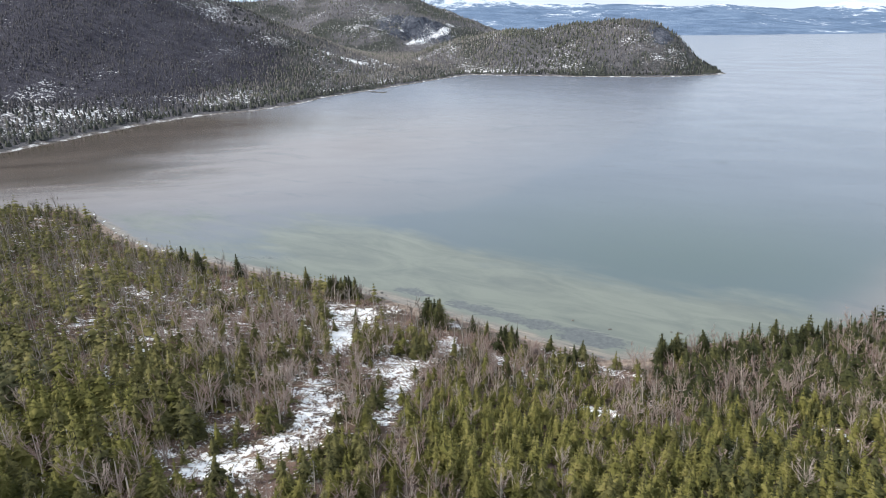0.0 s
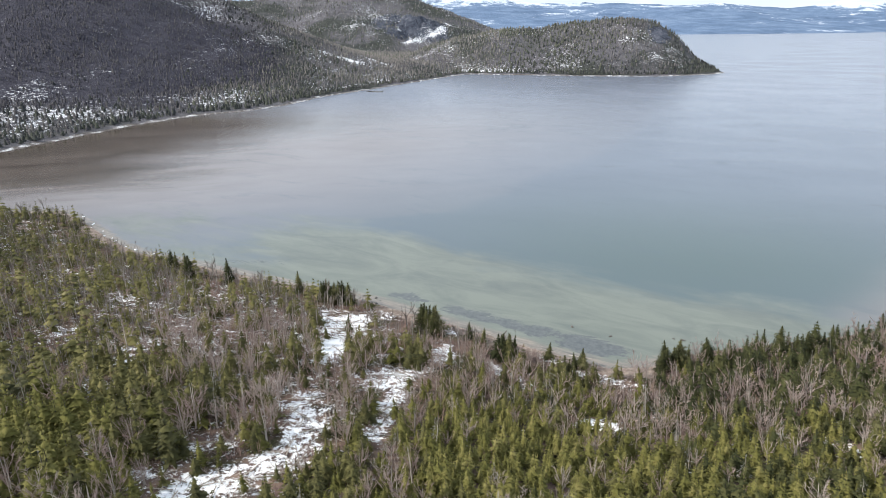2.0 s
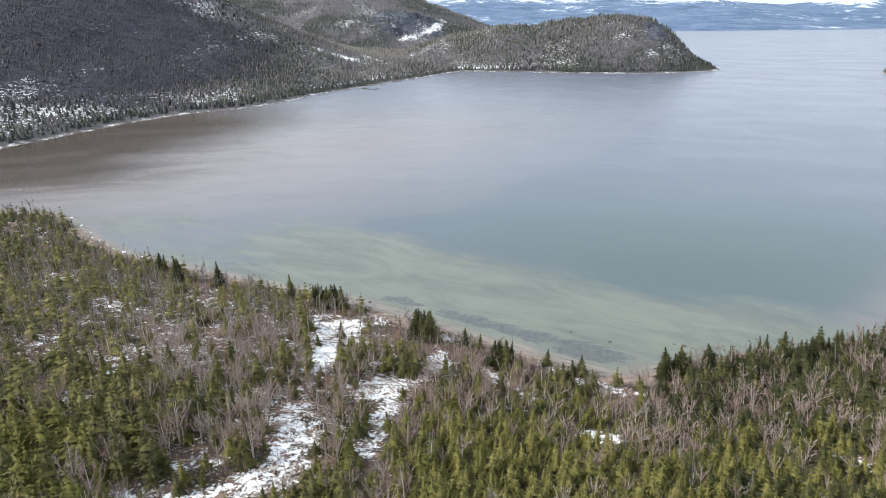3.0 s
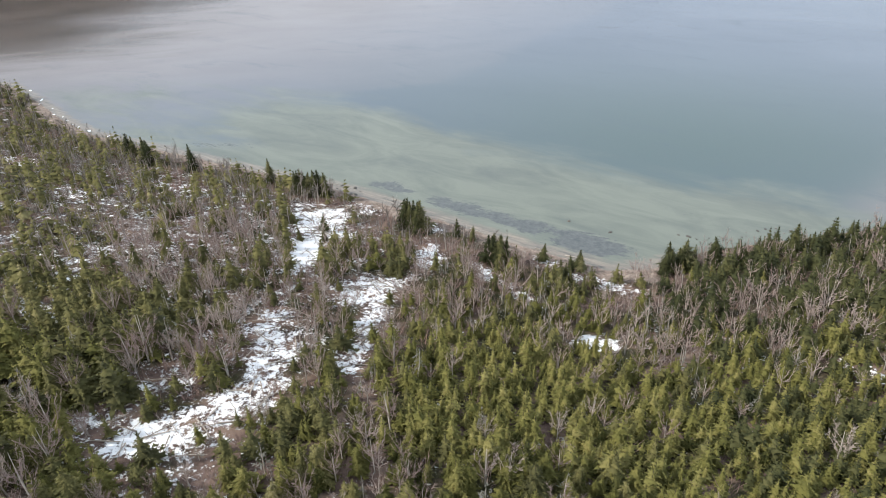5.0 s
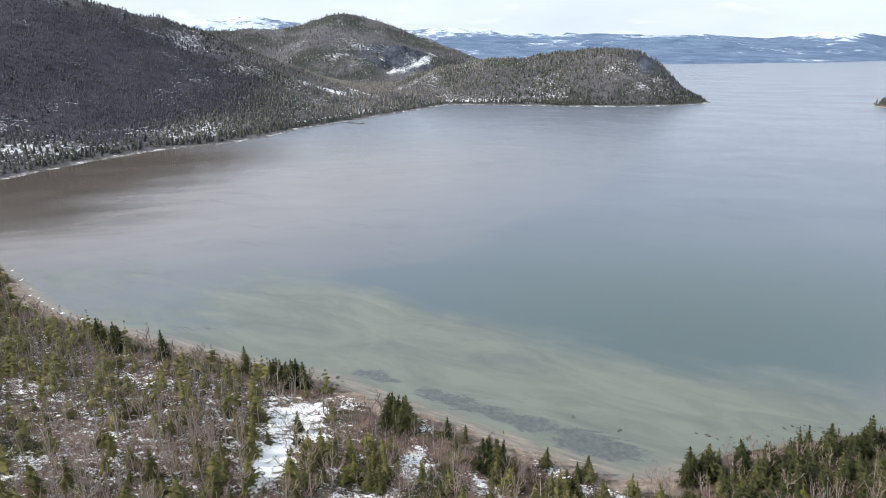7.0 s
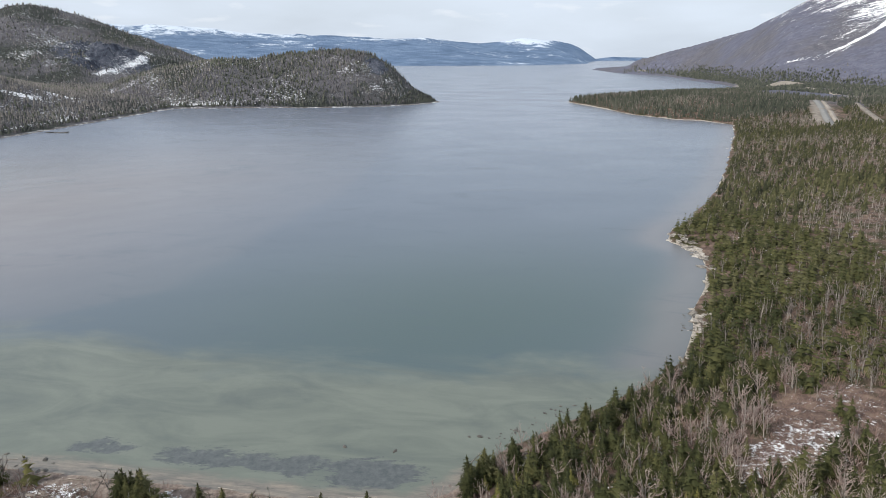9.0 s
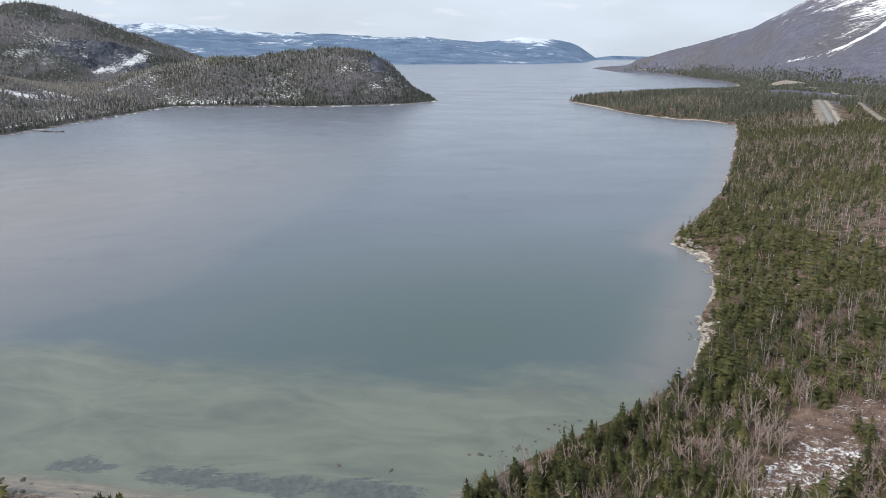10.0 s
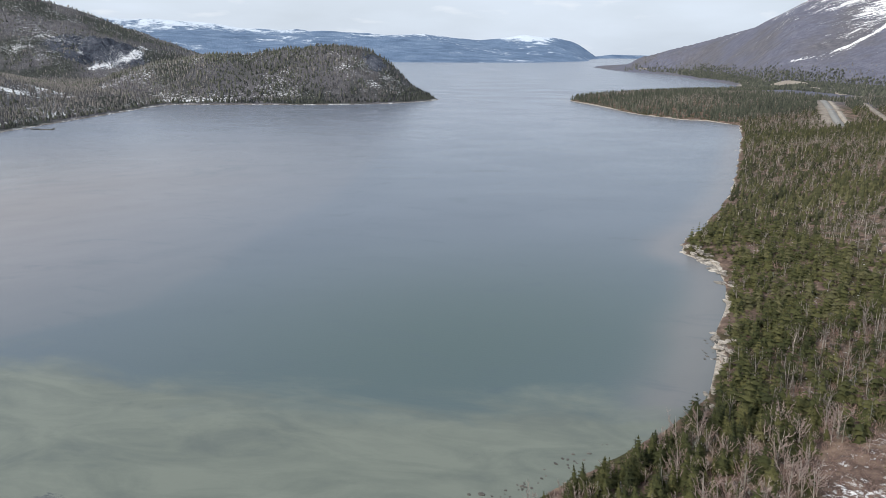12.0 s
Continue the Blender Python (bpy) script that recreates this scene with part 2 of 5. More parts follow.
    # the lee of the far mountain lies calm
    m.put(m.bsdf.inputs["Roughness"], m.calc("SUBTRACT", m.span(gust, 0.0, 1.0, 0.23, 0.27), m.calc("MULTIPLY", m.attr("tea"), 0.16)))
    m.bump(m.calc("ADD", m.noise(0.9, 4, 0.6, (1, 1.8, 1), -25), m.calc("MULTIPLY", m.noise(3.5, 3), 0.3)), 0.15, 0.25)
    return m.mat


def make_needles(name, stops, per_piece=0.35):
    m = Mat(name, 0.85, 0.15)
    hue = m.calc("MAXIMUM", m.attr("tint"), m.calc("MULTIPLY", m.chance(), m.calc("SUBTRACT", 1.0, m.attr("massed"))))
    f = m.calc("ADD", m.calc("MULTIPLY", hue, 1.0 - per_piece), m.calc("MULTIPLY", m.island(), per_piece))
    m.color(m.ramp(f, *stops))
    leaf = m.n.new("ShaderNodeBsdfTranslucent")
    m.l.new(m.bsdf.inputs["Base Color"].links[0].from_socket, leaf.inputs["Color"])
    both = m.n.new("ShaderNodeMixShader")
    both.inputs[0].default_value = 0.1
    m.l.new(m.bsdf.outputs[0], both.inputs[1])
    m.l.new(leaf.outputs[0], both.inputs[2])
    m.l.new(both.outputs[0], m.n["Material Output"].inputs["Surface"])
    return m.mat


def make_plain(name, stops, scale, rough=0.9, spec=0.2, stretch=(1, 1, 1), bump=0.5, depth=0.02):
    m = Mat(name, rough, spec)
    f = m.calc("ADD", m.noise(scale, 6, 0.68, stretch), m.calc("MULTIPLY", m.calc("SUBTRACT", m.chance(), 0.5), 0.25))
    m.color(m.ramp(f, *stops))
    m.bump(m.noise(scale * 2, 5, 0.7, stretch), bump, depth)
    return m.mat


GROUND, FAR_SHORE, FAR_RANGE, WATER = make_ground(), make_far_shore(), make_far_range(), make_water()
NEEDLES = make_needles("spruce_needles", ((0, (0.0294, 0.0329, 0.014)), (0.35, (0.0759, 0.0776, 0.0227)), (0.65, (0.132, 0.127, 0.0375)), (1, (0.208, 0.187, 0.0699))))
PLAIN_NEEDLES = make_needles("plain_spruce_needles", ((0, (0.0274, 0.0312, 0.019)), (0.35, (0.0502, 0.0534, 0.0273)), (0.65, (0.0808, 0.0799, 0.038)), (1, (0.133, 0.126, 0.0669))))
DARK_NEEDLES = make_needles("dark_spruce_needles", ((0, (0.0421, 0.0439, 0.0213)), (0.4, (0.0966, 0.0929, 0.0355)), (0.75, (0.166, 0.151, 0.0587)), (1, (0.254, 0.225, 0.124))))
# lowest stop holds the left mountain's blue haze and painted shade
FAR_NEEDLES = make_needles("far_spruce_needles", ((0.0, (0.02, 0.023, 0.029)), (0.5, (0.086, 0.093, 0.072)), (1.0, (0.16, 0.163, 0.125))), 0.25)
# a darker copy of the dark needle colours, for beach stands and bank
DARKEST_NEEDLES = make_needles("darkest_needles", ((0, (0.0218, 0.0271, 0.0138)), (0.4, (0.0509, 0.0559, 0.0229)), (0.75, (0.0959, 0.094, 0.0385)), (1, (0.164, 0.152, 0.0779))))
SPIT_NEEDLES = make_needles("spit_spruce_needles", ((0.0, (0.034, 0.041, 0.034)), (0.5, (0.074, 0.08, 0.06)), (1.0, (0.145, 0.142, 0.115))))
TWIGS = make_needles("bare_twigs", ((0, (0.21, 0.15, 0.137)), (0.4, (0.32, 0.246, 0.224)), (0.75, (0.419, 0.351, 0.317)), (1, (0.535, 0.468, 0.427))))
DULL_TWIGS = make_needles("dull_bare_twigs", ((0, (0.0977, 0.0791, 0.0698)), (0.5, (0.177, 0.149, 0.135)), (1, (0.298, 0.265, 0.242))))
# dark bluish first stop: haze and shade put into the far twigs
FAR_TWIGS = make_needles("far_bare_twigs", ((0.0, (0.034, 0.034, 0.046)), (0.5, (0.144, 0.137, 0.131)), (1.0, (0.27, 0.247, 0.228))), 0.25)
BRUSH = make_needles("brown_brush", ((0, (0.164, 0.107, 0.0931)), (0.5, (0.278, 0.19, 0.166)), (1, (0.408, 0.304, 0.266))))
LICHEN = make_needles("grey_dead_spruce", ((0.0, (0.13, 0.125, 0.105)), (0.5, (0.22, 0.215, 0.19)), (1.0, (0.36, 0.35, 0.32))))
BARK = make_plain("spruce_bark", ((0.3, (0.026, 0.023, 0.018)), (0.7, (0.08, 0.07, 0.056))), 6.0, stretch=(1, 1, 0.3))
PALE_BARK = make_plain("pale_birch_bark", ((0.3, (0.24, 0.21, 0.19)), (0.6, (0.50, 0.455, 0.41))), 5.0, stretch=(1, 1, 0.4))
DRIFTWOOD = make_plain("weathered_grey_wood", ((0.3, (0.20, 0.17, 0.14)), (0.7, (0.50, 0.45, 0.39))), 5.0)
ROCK = make_plain("pale_shore_rock", ((0.3, (0.10, 0.09, 0.08)), (0.5, (0.27, 0.245, 0.215)), (0.68, (0.48, 0.44, 0.39))), 0.9, depth=0.1)
DARK_ROCK = make_plain("dark_wet_rock", ((0.3, (0.045, 0.042, 0.038)), (0.7, (0.13, 0.12, 0.105))), 1.5, rough=0.5, depth=0.1)
ASPHALT = make_plain("pale_worn_asphalt", ((0.3, (0.22, 0.215, 0.205)), (0.7, (0.34, 0.33, 0.315))), 0.3, depth=0.01)
GRAVEL = make_plain("pale_gravel", ((0.3, (0.2, 0.175, 0.15)), (0.7, (0.38, 0.335, 0.285))), 0.12, depth=0.1)
ICE = make_plain("stranded_ice", ((0.3, (0.70, 0.74, 0.78)), (0.7, (0.86, 0.88, 0.9))), 1.0, rough=0.4)
POLE_WOOD = make_plain("grey_pole_wood", ((0.3, (0.15, 0.13, 0.11)), (0.7, (0.30, 0.27, 0.24))), 4.0)


# ---- land forms ----
TABLE = np.random.default_rng(7).random((256, 256))


def value_noise(x, y):
    ix, iy = np.floor(x).astype(int), np.floor(y).astype(int)
    fx, fy = x - ix, y - iy
    fx, fy = fx * fx * (3 - 2 * fx), fy * fy * (3 - 2 * fy)
    g = lambda i, j: TABLE[i & 255, j & 255]
    return (g(ix, iy) * (1 - fx) + g(ix + 1, iy) * fx) * (1 - fy) + (g(ix, iy + 1) * (1 - fx) + g(ix + 1, iy + 1) * fx) * fy


def fbm(x, y, size, octaves=5, gain=0.5):
    """Uneven values from -1 to 1 with the largest swells of that size in metres."""
    total, amp, norm = 0.0, 1.0, 0.0
    for o in range(octaves):
        k = 2.0**o / size
        total = total + amp * (2 * value_noise(x * k + 17.3 * o, y * k - 9.1 * o) - 1)
        norm, amp = norm + amp, amp * gain
    return total / norm


def step(x, lo, hi):
    t = np.clip((x - lo) / (hi - lo), 0, 1)
    return t * t * (3 - 2 * t)


def to_outline(x, y, outline):
    """Distance to a closed outline, positive inside."""
    best, inside = np.full(x.shape, 1e18), np.zeros(x.shape, bool)
    for (ax, ay), (bx, by) in zip(outline, outline[1:] + outline[:1]):
        dx, dy = bx - ax, by - ay
        t = np.clip(((x - ax) * dx + (y - ay) * dy) / (dx * dx + dy * dy + 1e-9), 0, 1)
        best = np.minimum(best, (x - ax - t * dx) ** 2 + (y - ay - t * dy) ** 2)
        inside ^= ((ay > y) != (by > y)) & (x < dx * (y - ay) / (dy if dy else 1e-9) + ax)
    return np.where(inside, 1, -1) * np.sqrt(best)


def ridge(x, y, crest, power=1.4):
    """Height of a hill along a crest of (x, y, top, half width)."""
    out = np.zeros(x.shape)
    for (ax, ay, az, aw), (bx, by, bz, bw) in zip(crest, crest[1:]):
        dx, dy = bx - ax, by - ay
        t = np.clip(((x - ax) * dx + (y - ay) * dy) / (dx * dx + dy * dy), 0, 1)
        d = np.hypot(x - ax - t * dx, y - ay - t * dy) / (aw + t * (bw - aw))
        out = np.maximum(out, (az + t * (bz - az)) * (1 - np.clip(d, 0, 1) ** power) * (1 - 0.35 * np.clip(d, 0, 1)))
    return out


# our side of the bay: beach, point, spit and the slopes behind the road
NEAR_SHORE = [
    (-900, 20), (-420, 120), (-300, 178), (-225, 204), (-182, 209), (-158, 193), (-141, 180), (-126, 171), (-88, 159), (-46, 146),
    (-37, 142), (-20, 135), (0, 126), (16, 119.5), (24, 120.5), (36, 128.6), (54, 135.0), (73, 141.8), (89, 150), (103, 165),
    (109, 174), (125, 189), (137, 204), (146, 220), (143, 234), (152, 245), (174, 261), (222, 306), (271, 359), (339, 438),
    (388, 493), (426, 542), (442, 560), (436, 599), (416, 615), (398, 672), (405, 764), (406, 853), (430, 872), (520, 905),
    (622, 925), (708, 940), (800, 985), (900, 1100), (960, 1212), (1006, 1380), (1110, 1640), (1081, 1839), (1190, 2230), (1700, 2500),
]
NEAR_LAND = NEAR_SHORE + [(4900, 2500), (4900, -2500), (-4900, -2500), (-4900, 20)]
MOUNTAIN = [(1115, 1990, 28, 60), (1204, 1884, 45, 110), (1276, 1711, 92, 230), (1360, 1510, 150, 380), (1385, 1400, 192, 450), (1430, 1300, 262, 540), (1700, 1100, 380, 750), (2300, 800, 420, 900)]
# the far side: valley, cliff hill and headland
LEFT_SHORE = [
    (-1500, 120), (-600, 190), (-380, 245), (-304, 306), (-295, 353), (-284, 409), (-266, 455), (-234, 486), (-216, 527), (-206, 587),
    (-185, 633), (-154, 711), (-116, 807), (-98, 842), (-10, 832), (66, 819), (148, 824), (205, 852), (232, 880), (215, 930),
    (150, 1010), (40, 1080), (-60, 1200), (-80, 1500), (-60, 2000), (-300, 2700),
]
LEFT_LAND = LEFT_SHORE + [(-4900, 2700), (-4900, 120)]
HEADLAND = [(-120, 975, 46, 110), (-58, 970, 53, 120), (-3, 965, 51, 115), (20, 962, 56, 118), (77, 955, 65, 120), (118, 950, 67, 118), (138, 945, 64, 100), (152, 938, 50, 84), (190, 918, 26, 58), (226, 886, 4, 20)]
CLIFF_HILL = [(-900, 1330, 120, 420), (-640, 1400, 108, 380), (-560, 1430, 108, 360), (-425, 1480, 136, 400), (-381, 1493, 134, 390), (-328, 1500, 116, 330), (-270, 1505, 98, 260), (-214, 1510, 60, 190), (-150, 1500, 40, 150)]
LEFT_MOUNTAIN = [(-1300, 560, 230, 600), (-760, 640, 190, 430), (-560, 700, 145, 330), (-470, 800, 105, 300), (-430, 900, 62, 260)]


def land_height(x, y):
    """Height of the ground on our side, and the distance inland."""
    d = to_outline(x, y, NEAR_LAND)
    d = d + 1.2 * fbm(x, y, 14, 3) * step(np.abs(d), 0, 3)
    right = step(x, 55, 130)
    up = np.clip(d, 0, None)
    bank = 0.11 * np.minimum(up, 12) + 0.235 * np.clip(up - 12, 0, 50) + 0.11 * np.clip(up - 62, 0, 70)
    shelfy = 1.6 * step(up, 0, 5) + 0.085 * np.clip(up - 4, 0, 120) + 0.015 * np.clip(up - 124, 0, 400)
    spit = step(y, 540, 640)
    shelfy = shelfy * (1 - spit) + spit * (1.5 * step(up, 0, 6) + 5.0 * step(up, 3, 28) + 6.0 * step(up, 20, 110))
    z = bank * (1 - right) + shelfy * right
    z = z + step(up, 6, 30) * (1.1 * fbm(x, y, 38, 4) + 0.35 * fbm(x, y, 6, 3))
    foot = 3 + 0.2 * np.minimum(up, 50) + 0.9 * np.clip(up - 50, 0, None) + 3 * fbm(x, y, 60, 4) * step(up, 5, 60)
    z = np.maximum(z, np.minimum(foot, ridge(x, y, MOUNTAIN, 1.15) * (1 + 0.14 * fbm(x, y, 260, 6)) - 3 + z * 0.5))
    return np.where(d > 0, z, np.maximum(-0.12 * -d, -14) - 0.05), d


def left_height(x, y):
    d = to_outline(x, y, LEFT_LAND)
    d = d + 5 * fbm(x, y, 60, 4) * step(np.abs(d), 0, 14)
    up = np.clip(d, 0, None)
    z = 1.5 * step(up, 0, 6) + 9 * step(up, 4, 70) + 0.012 * up
    rise = step(up, 0, 60)
    z = np.maximum(z, ridge(x, y, HEADLAND, 1.9) * (0.45 + 0.55 * step(up, 0, 40)) * (1 + 0.05 * fbm(x, y, 50, 4)))
    z = np.maximum(z, ridge(x, y, CLIFF_HILL, 1.5) * (1 + 0.10 * fbm(x, y, 150, 6)))
    z = np.maximum(z, rise * ridge(x, y, LEFT_MOUNTAIN, 1.25) * (1 + 0.12 * fbm(x, y, 140, 6)) + 2 * rise)
    ridged = 1 - np.abs(fbm(x, y, 70, 5, 0.6)) * 2
    crag = np.exp(-(((x + 250) / 60) ** 2 + ((y - 1285) / 60) ** 2))
    z = z + 22 * crag * (1 - np.abs(fbm(x, y * 0.5, 26, 4, 0.6)) * 2 - 0.6)
    z = z + step(up, 8, 40) * (1.6 * fbm(x, y, 45, 5) + 5.0 * (ridged - 0.6) * step(z, 14, 40))
    z = z + 9 * step(up, 60, 120) * np.exp(-(((x + 235) / 60) ** 2 + ((y - 1300) / 40) ** 2)) * step(y, 1262, 1290)
    return np.where(d > 0, z, np.maximum(-0.12 * -d, -14) - 0.05), d


def axis(*runs):
    """Grid lines from runs of (start, stop, step)."""
    return np.unique(np.concatenate([np.arange(a, b + 1e-6, s) for a, b, s in runs]).round(3))


def sheet(name, xs, ys, height, material, attributes, keep=None):
    """A height field over grid lines, with named values at its points."""
    gx, gy = np.meshgrid(xs, ys)
    gz, d = height(gx, gy)
    nx, ny = len(xs), len(ys)
    idx = np.arange(nx * ny).reshape(ny, nx)
    quads = np.stack([idx[:-1, :-1], idx[:-1, 1:], idx[1:, 1:], idx[1:, :-1]], -1).reshape(-1, 4)
    co = np.stack([gx, gy, gz], -1).reshape(-1, 3)
    values = {k: v.reshape(-1) for k, v in attributes(gx, gy, gz, d).items()}
    if keep is not None:
        k = keep(gx, gy, gz, d).reshape(-1)
        quads = quads[k[quads].any(1)]
        used = np.unique(quads)
        remap = np.zeros(len(co), int)
        remap[used] = np.arange(len(used))
        co, quads, values = co[used], remap[quads], {n: v[used] for n, v in values.items()}
    me = raw_mesh(name, co, quads, values)
    me.materials.append(material)
    me.polygons.foreach_set("use_smooth", np.ones(len(quads), bool))
    return new(name, me)


def raw_mesh(name, co, faces, values=None, slots=None):
    """A mesh from arrays of places and of faces with equally many corners."""
    me = bpy.data.meshes.new(name)
    n, k = faces.shape
    me.vertices.add(len(co))
    me.vertices.foreach_set("co", np.ascontiguousarray(co, np.float32).ravel())
    me.loops.add(n * k)
    me.loops.foreach_set("vertex_index", np.ascontiguousarray(faces, np.int32).ravel())
    me.polygons.add(n)
    me.polygons.foreach_set("loop_start", np.arange(0, n * k, k, dtype=np.int32))
    for key, v in (values or {}).items():
        at = me.attributes.new(key, "FLOAT", "POINT")
        at.data.foreach_set("value", np.ascontiguousarray(v, np.float32))
    if slots is not None:
        me.polygons.foreach_set("material_index", np.ascontiguousarray(slots, np.int32))
    me.update(calc_edges=True)
    return me


# open places in the wood: x, y, half length, half width, turn, snow
SNOW_STRIPS = [
    (-40.8, 110, 8.8, 3.5, 100, 0.82), (-43, 126.5, 10, 6.8, 110, 0.66), (-36.7, 136, 5, 2.4, 150, 0.48), (-25, 99, 8, 4.2, 60, 0.57), (-23.4, 88.8, 6, 3.2, 85, 0.53), (-23, 78.5, 6, 2.3, 92, 0.5),
    (-36.5, 83, 5.5, 3.2, 90, 0.54), (-32.8, 76, 6, 4, 100, 0.53), (-31.5, 67.5, 5, 3, 95, 0.53), (-40, 58.3, 6, 3.6, 20, 0.64), (-35.8, 63, 5, 3, 45, 0.54), (-43.5, 67.2, 4.5, 1.5, 10, 0.50),
    (-47, 60.5, 4, 2, 30, 0.47),
]
SNOW_PATCHES = [
    (-18.3, 114.5, 9, 3.6, 100, 0.57), (-19.6, 130.4, 4, 2, 150, 0.55), (-70, 77.5, 7, 3.4, 160, 0.55), (-71, 86, 6, 2.8, 30, 0.53), (-72.5, 96, 7.5, 3, 40, 0.52), (-90, 99, 6, 3, 60, 0.50),
    (-94, 123, 11, 4.5, 170, 0.48), (-80, 136, 12, 4.5, 160, 0.46), (-125, 142, 11, 4, 160, 0.46), (12, 91.4, 3.8, 3.0, 80, 0.68), (47, 86.2, 3.4, 2.2, 150, 0.50), (7, 117.5, 7.5, 2.4, 140, 0.50),
    (-6, 112, 5, 2.4, 130, 0.53), (18, 112.5, 6, 2.2, 150, 0.52), (0, 104.5, 4, 1.8, 120, 0.5), (-70, 112, 9, 3.4, 40, 0.45),
]
BRUSHY = [(80, 109, 14, 6, 15, 0.41), (97, 117, 17, 9, 15, 0.27)]
CLEARINGS = SNOW_STRIPS + SNOW_PATCHES + BRUSHY


def open_ground(x, y):
    """How open (0 to 1) and how snowy the ground is."""
    free, snow = np.zeros(x.shape), np.zeros(x.shape)
    for i, (cx, cy, a, b, turn, s) in enumerate(CLEARINGS):
        c, n = math.cos(radians(turn)), math.sin(radians(turn))
        u, v = (x - cx) * c + (y - cy) * n, -(x - cx) * n + (y - cy) * c
        r = np.hypot(u / a, v / (b + 0.2)) + 0.42 * fbm(x + cx, y, 5, 3)
        k = 1 - step(r, 0.75, 1.05)
        k = k * (1.0 if cx > 60 else min(1.0, max(0.4, 4 * s - 1.0)))
        strip_like = i < len(SNOW_STRIPS) or cx > -15
        free = np.maximum(free, k if strip_like else 0.6 * k)
        snow = np.maximum(snow, s * (1 - step(r, 0.7, 1.4)) if strip_like else (s - 0.03) * (1 - step(r, 0.4, 1.8)))
    return free, snow


def ground_values(x, y, z, d):
    free, snow = open_ground(x, y)
    west = step(-x, 5, 45) * step(y, 75, 100) * step(-y, -230, -190) * (1 - 0.12 * step(-x, 60, 90))
    snow = np.maximum(snow, 0.395 * west * step(d, 6, 10))
    snow = np.maximum(snow, 0.34 * step(-x, 18, 30) * step(d, 8, 16) * step(-y, -200, -150))
    snow = np.maximum(snow, 0.2 * step(d, 8, 16) * step(-y, -300, -200))
    mountain = step(ridge(x, y, MOUNTAIN, 1.15), 8, 30) * step(d, 2, 30)
    along, off = (x - 1184) * -0.868 + (y - 1057) * 0.497, (x - 1184) * 0.497 + (y - 1057) * 0.868
    off = off - np.interp(along, (-160, -3, 61, 112, 165), (85, 29, 4, -10, -8))
    chute = np.exp(-(off / 8) ** 2) * (1 - step(along, 160, 185)) + 0.8 * np.exp(-((off + 17) / 7) ** 2) * step(along, 40, 70) * (1 - step(along, 120, 150))
    chute = chute + 0.3 * np.exp(-((off - 90) / 60) ** 2) * (1 - step(along, -10, 130)) + 0.32 * np.exp(-((off - 42) / 20) ** 2) * (1 - step(along, 60, 130))
    cut = 1 - step(np.abs((x - 480) * 0.738 - (y - 485.5) * 0.674 + 1) + 5 * fbm(x, y, 16, 3), 7, 12)
    cut = cut * step(x, 466, 480) * (1 - step(x, 628, 655))
    pit = np.exp(-(((x - 1122) / 9) ** 2 + ((y - 1790) / 30) ** 2)) + np.exp(-(((x - 905) / 40) ** 2 + ((y - 1000) / 30) ** 2)) + np.exp(-(((x - 830) / 60) ** 2 + ((y - 870) / 22) ** 2)) + np.exp(-(((x - 939) / 26) ** 2 + ((y - 1124) / 30) ** 2)) + np.exp(-(((x - 768) / 26) ** 2 + ((y - 712) / 12) ** 2))
    east = step(x, 70, 100) * step(-y, -330, -250)
    return {
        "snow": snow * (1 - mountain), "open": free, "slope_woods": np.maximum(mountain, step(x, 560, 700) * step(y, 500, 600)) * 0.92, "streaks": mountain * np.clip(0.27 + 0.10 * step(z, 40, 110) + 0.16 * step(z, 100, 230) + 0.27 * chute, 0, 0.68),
        "beach": (1 - step(d, 2.6, 6.5)) * (1 - step(x, 24, 34)) * (1 - step(y, 600, 640)), "rock": np.where((east > 0.4) | ((y > 300) & (y < 900)), np.clip((-0.3 - 0.4 * step(y, 260, 300) + 1.7 * step(y, 590, 620) + 3.2 * fbm(x, y, 24, 3) + 2.6 * np.exp(-(((x - 146) / 9) ** 2 + ((y - 222) / 20) ** 2)) + 1.2 * np.exp(-(((x - 105) / 7) ** 2 + ((y - 168) / 8) ** 2)) - d) / 4, -1, 1), -1), "gravel": np.clip(np.maximum(cut, step(pit, 0.35, 0.6)), 0, 1),
    }


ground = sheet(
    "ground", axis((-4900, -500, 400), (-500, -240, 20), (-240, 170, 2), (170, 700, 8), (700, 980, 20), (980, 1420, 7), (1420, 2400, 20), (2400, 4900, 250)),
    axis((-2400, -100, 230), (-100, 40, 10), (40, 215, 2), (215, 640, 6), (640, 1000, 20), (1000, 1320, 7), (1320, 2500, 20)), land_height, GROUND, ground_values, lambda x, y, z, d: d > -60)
tagged(ground, "brown forest floor with patchy spring snow and sandy beach", "ground", kind="structure")


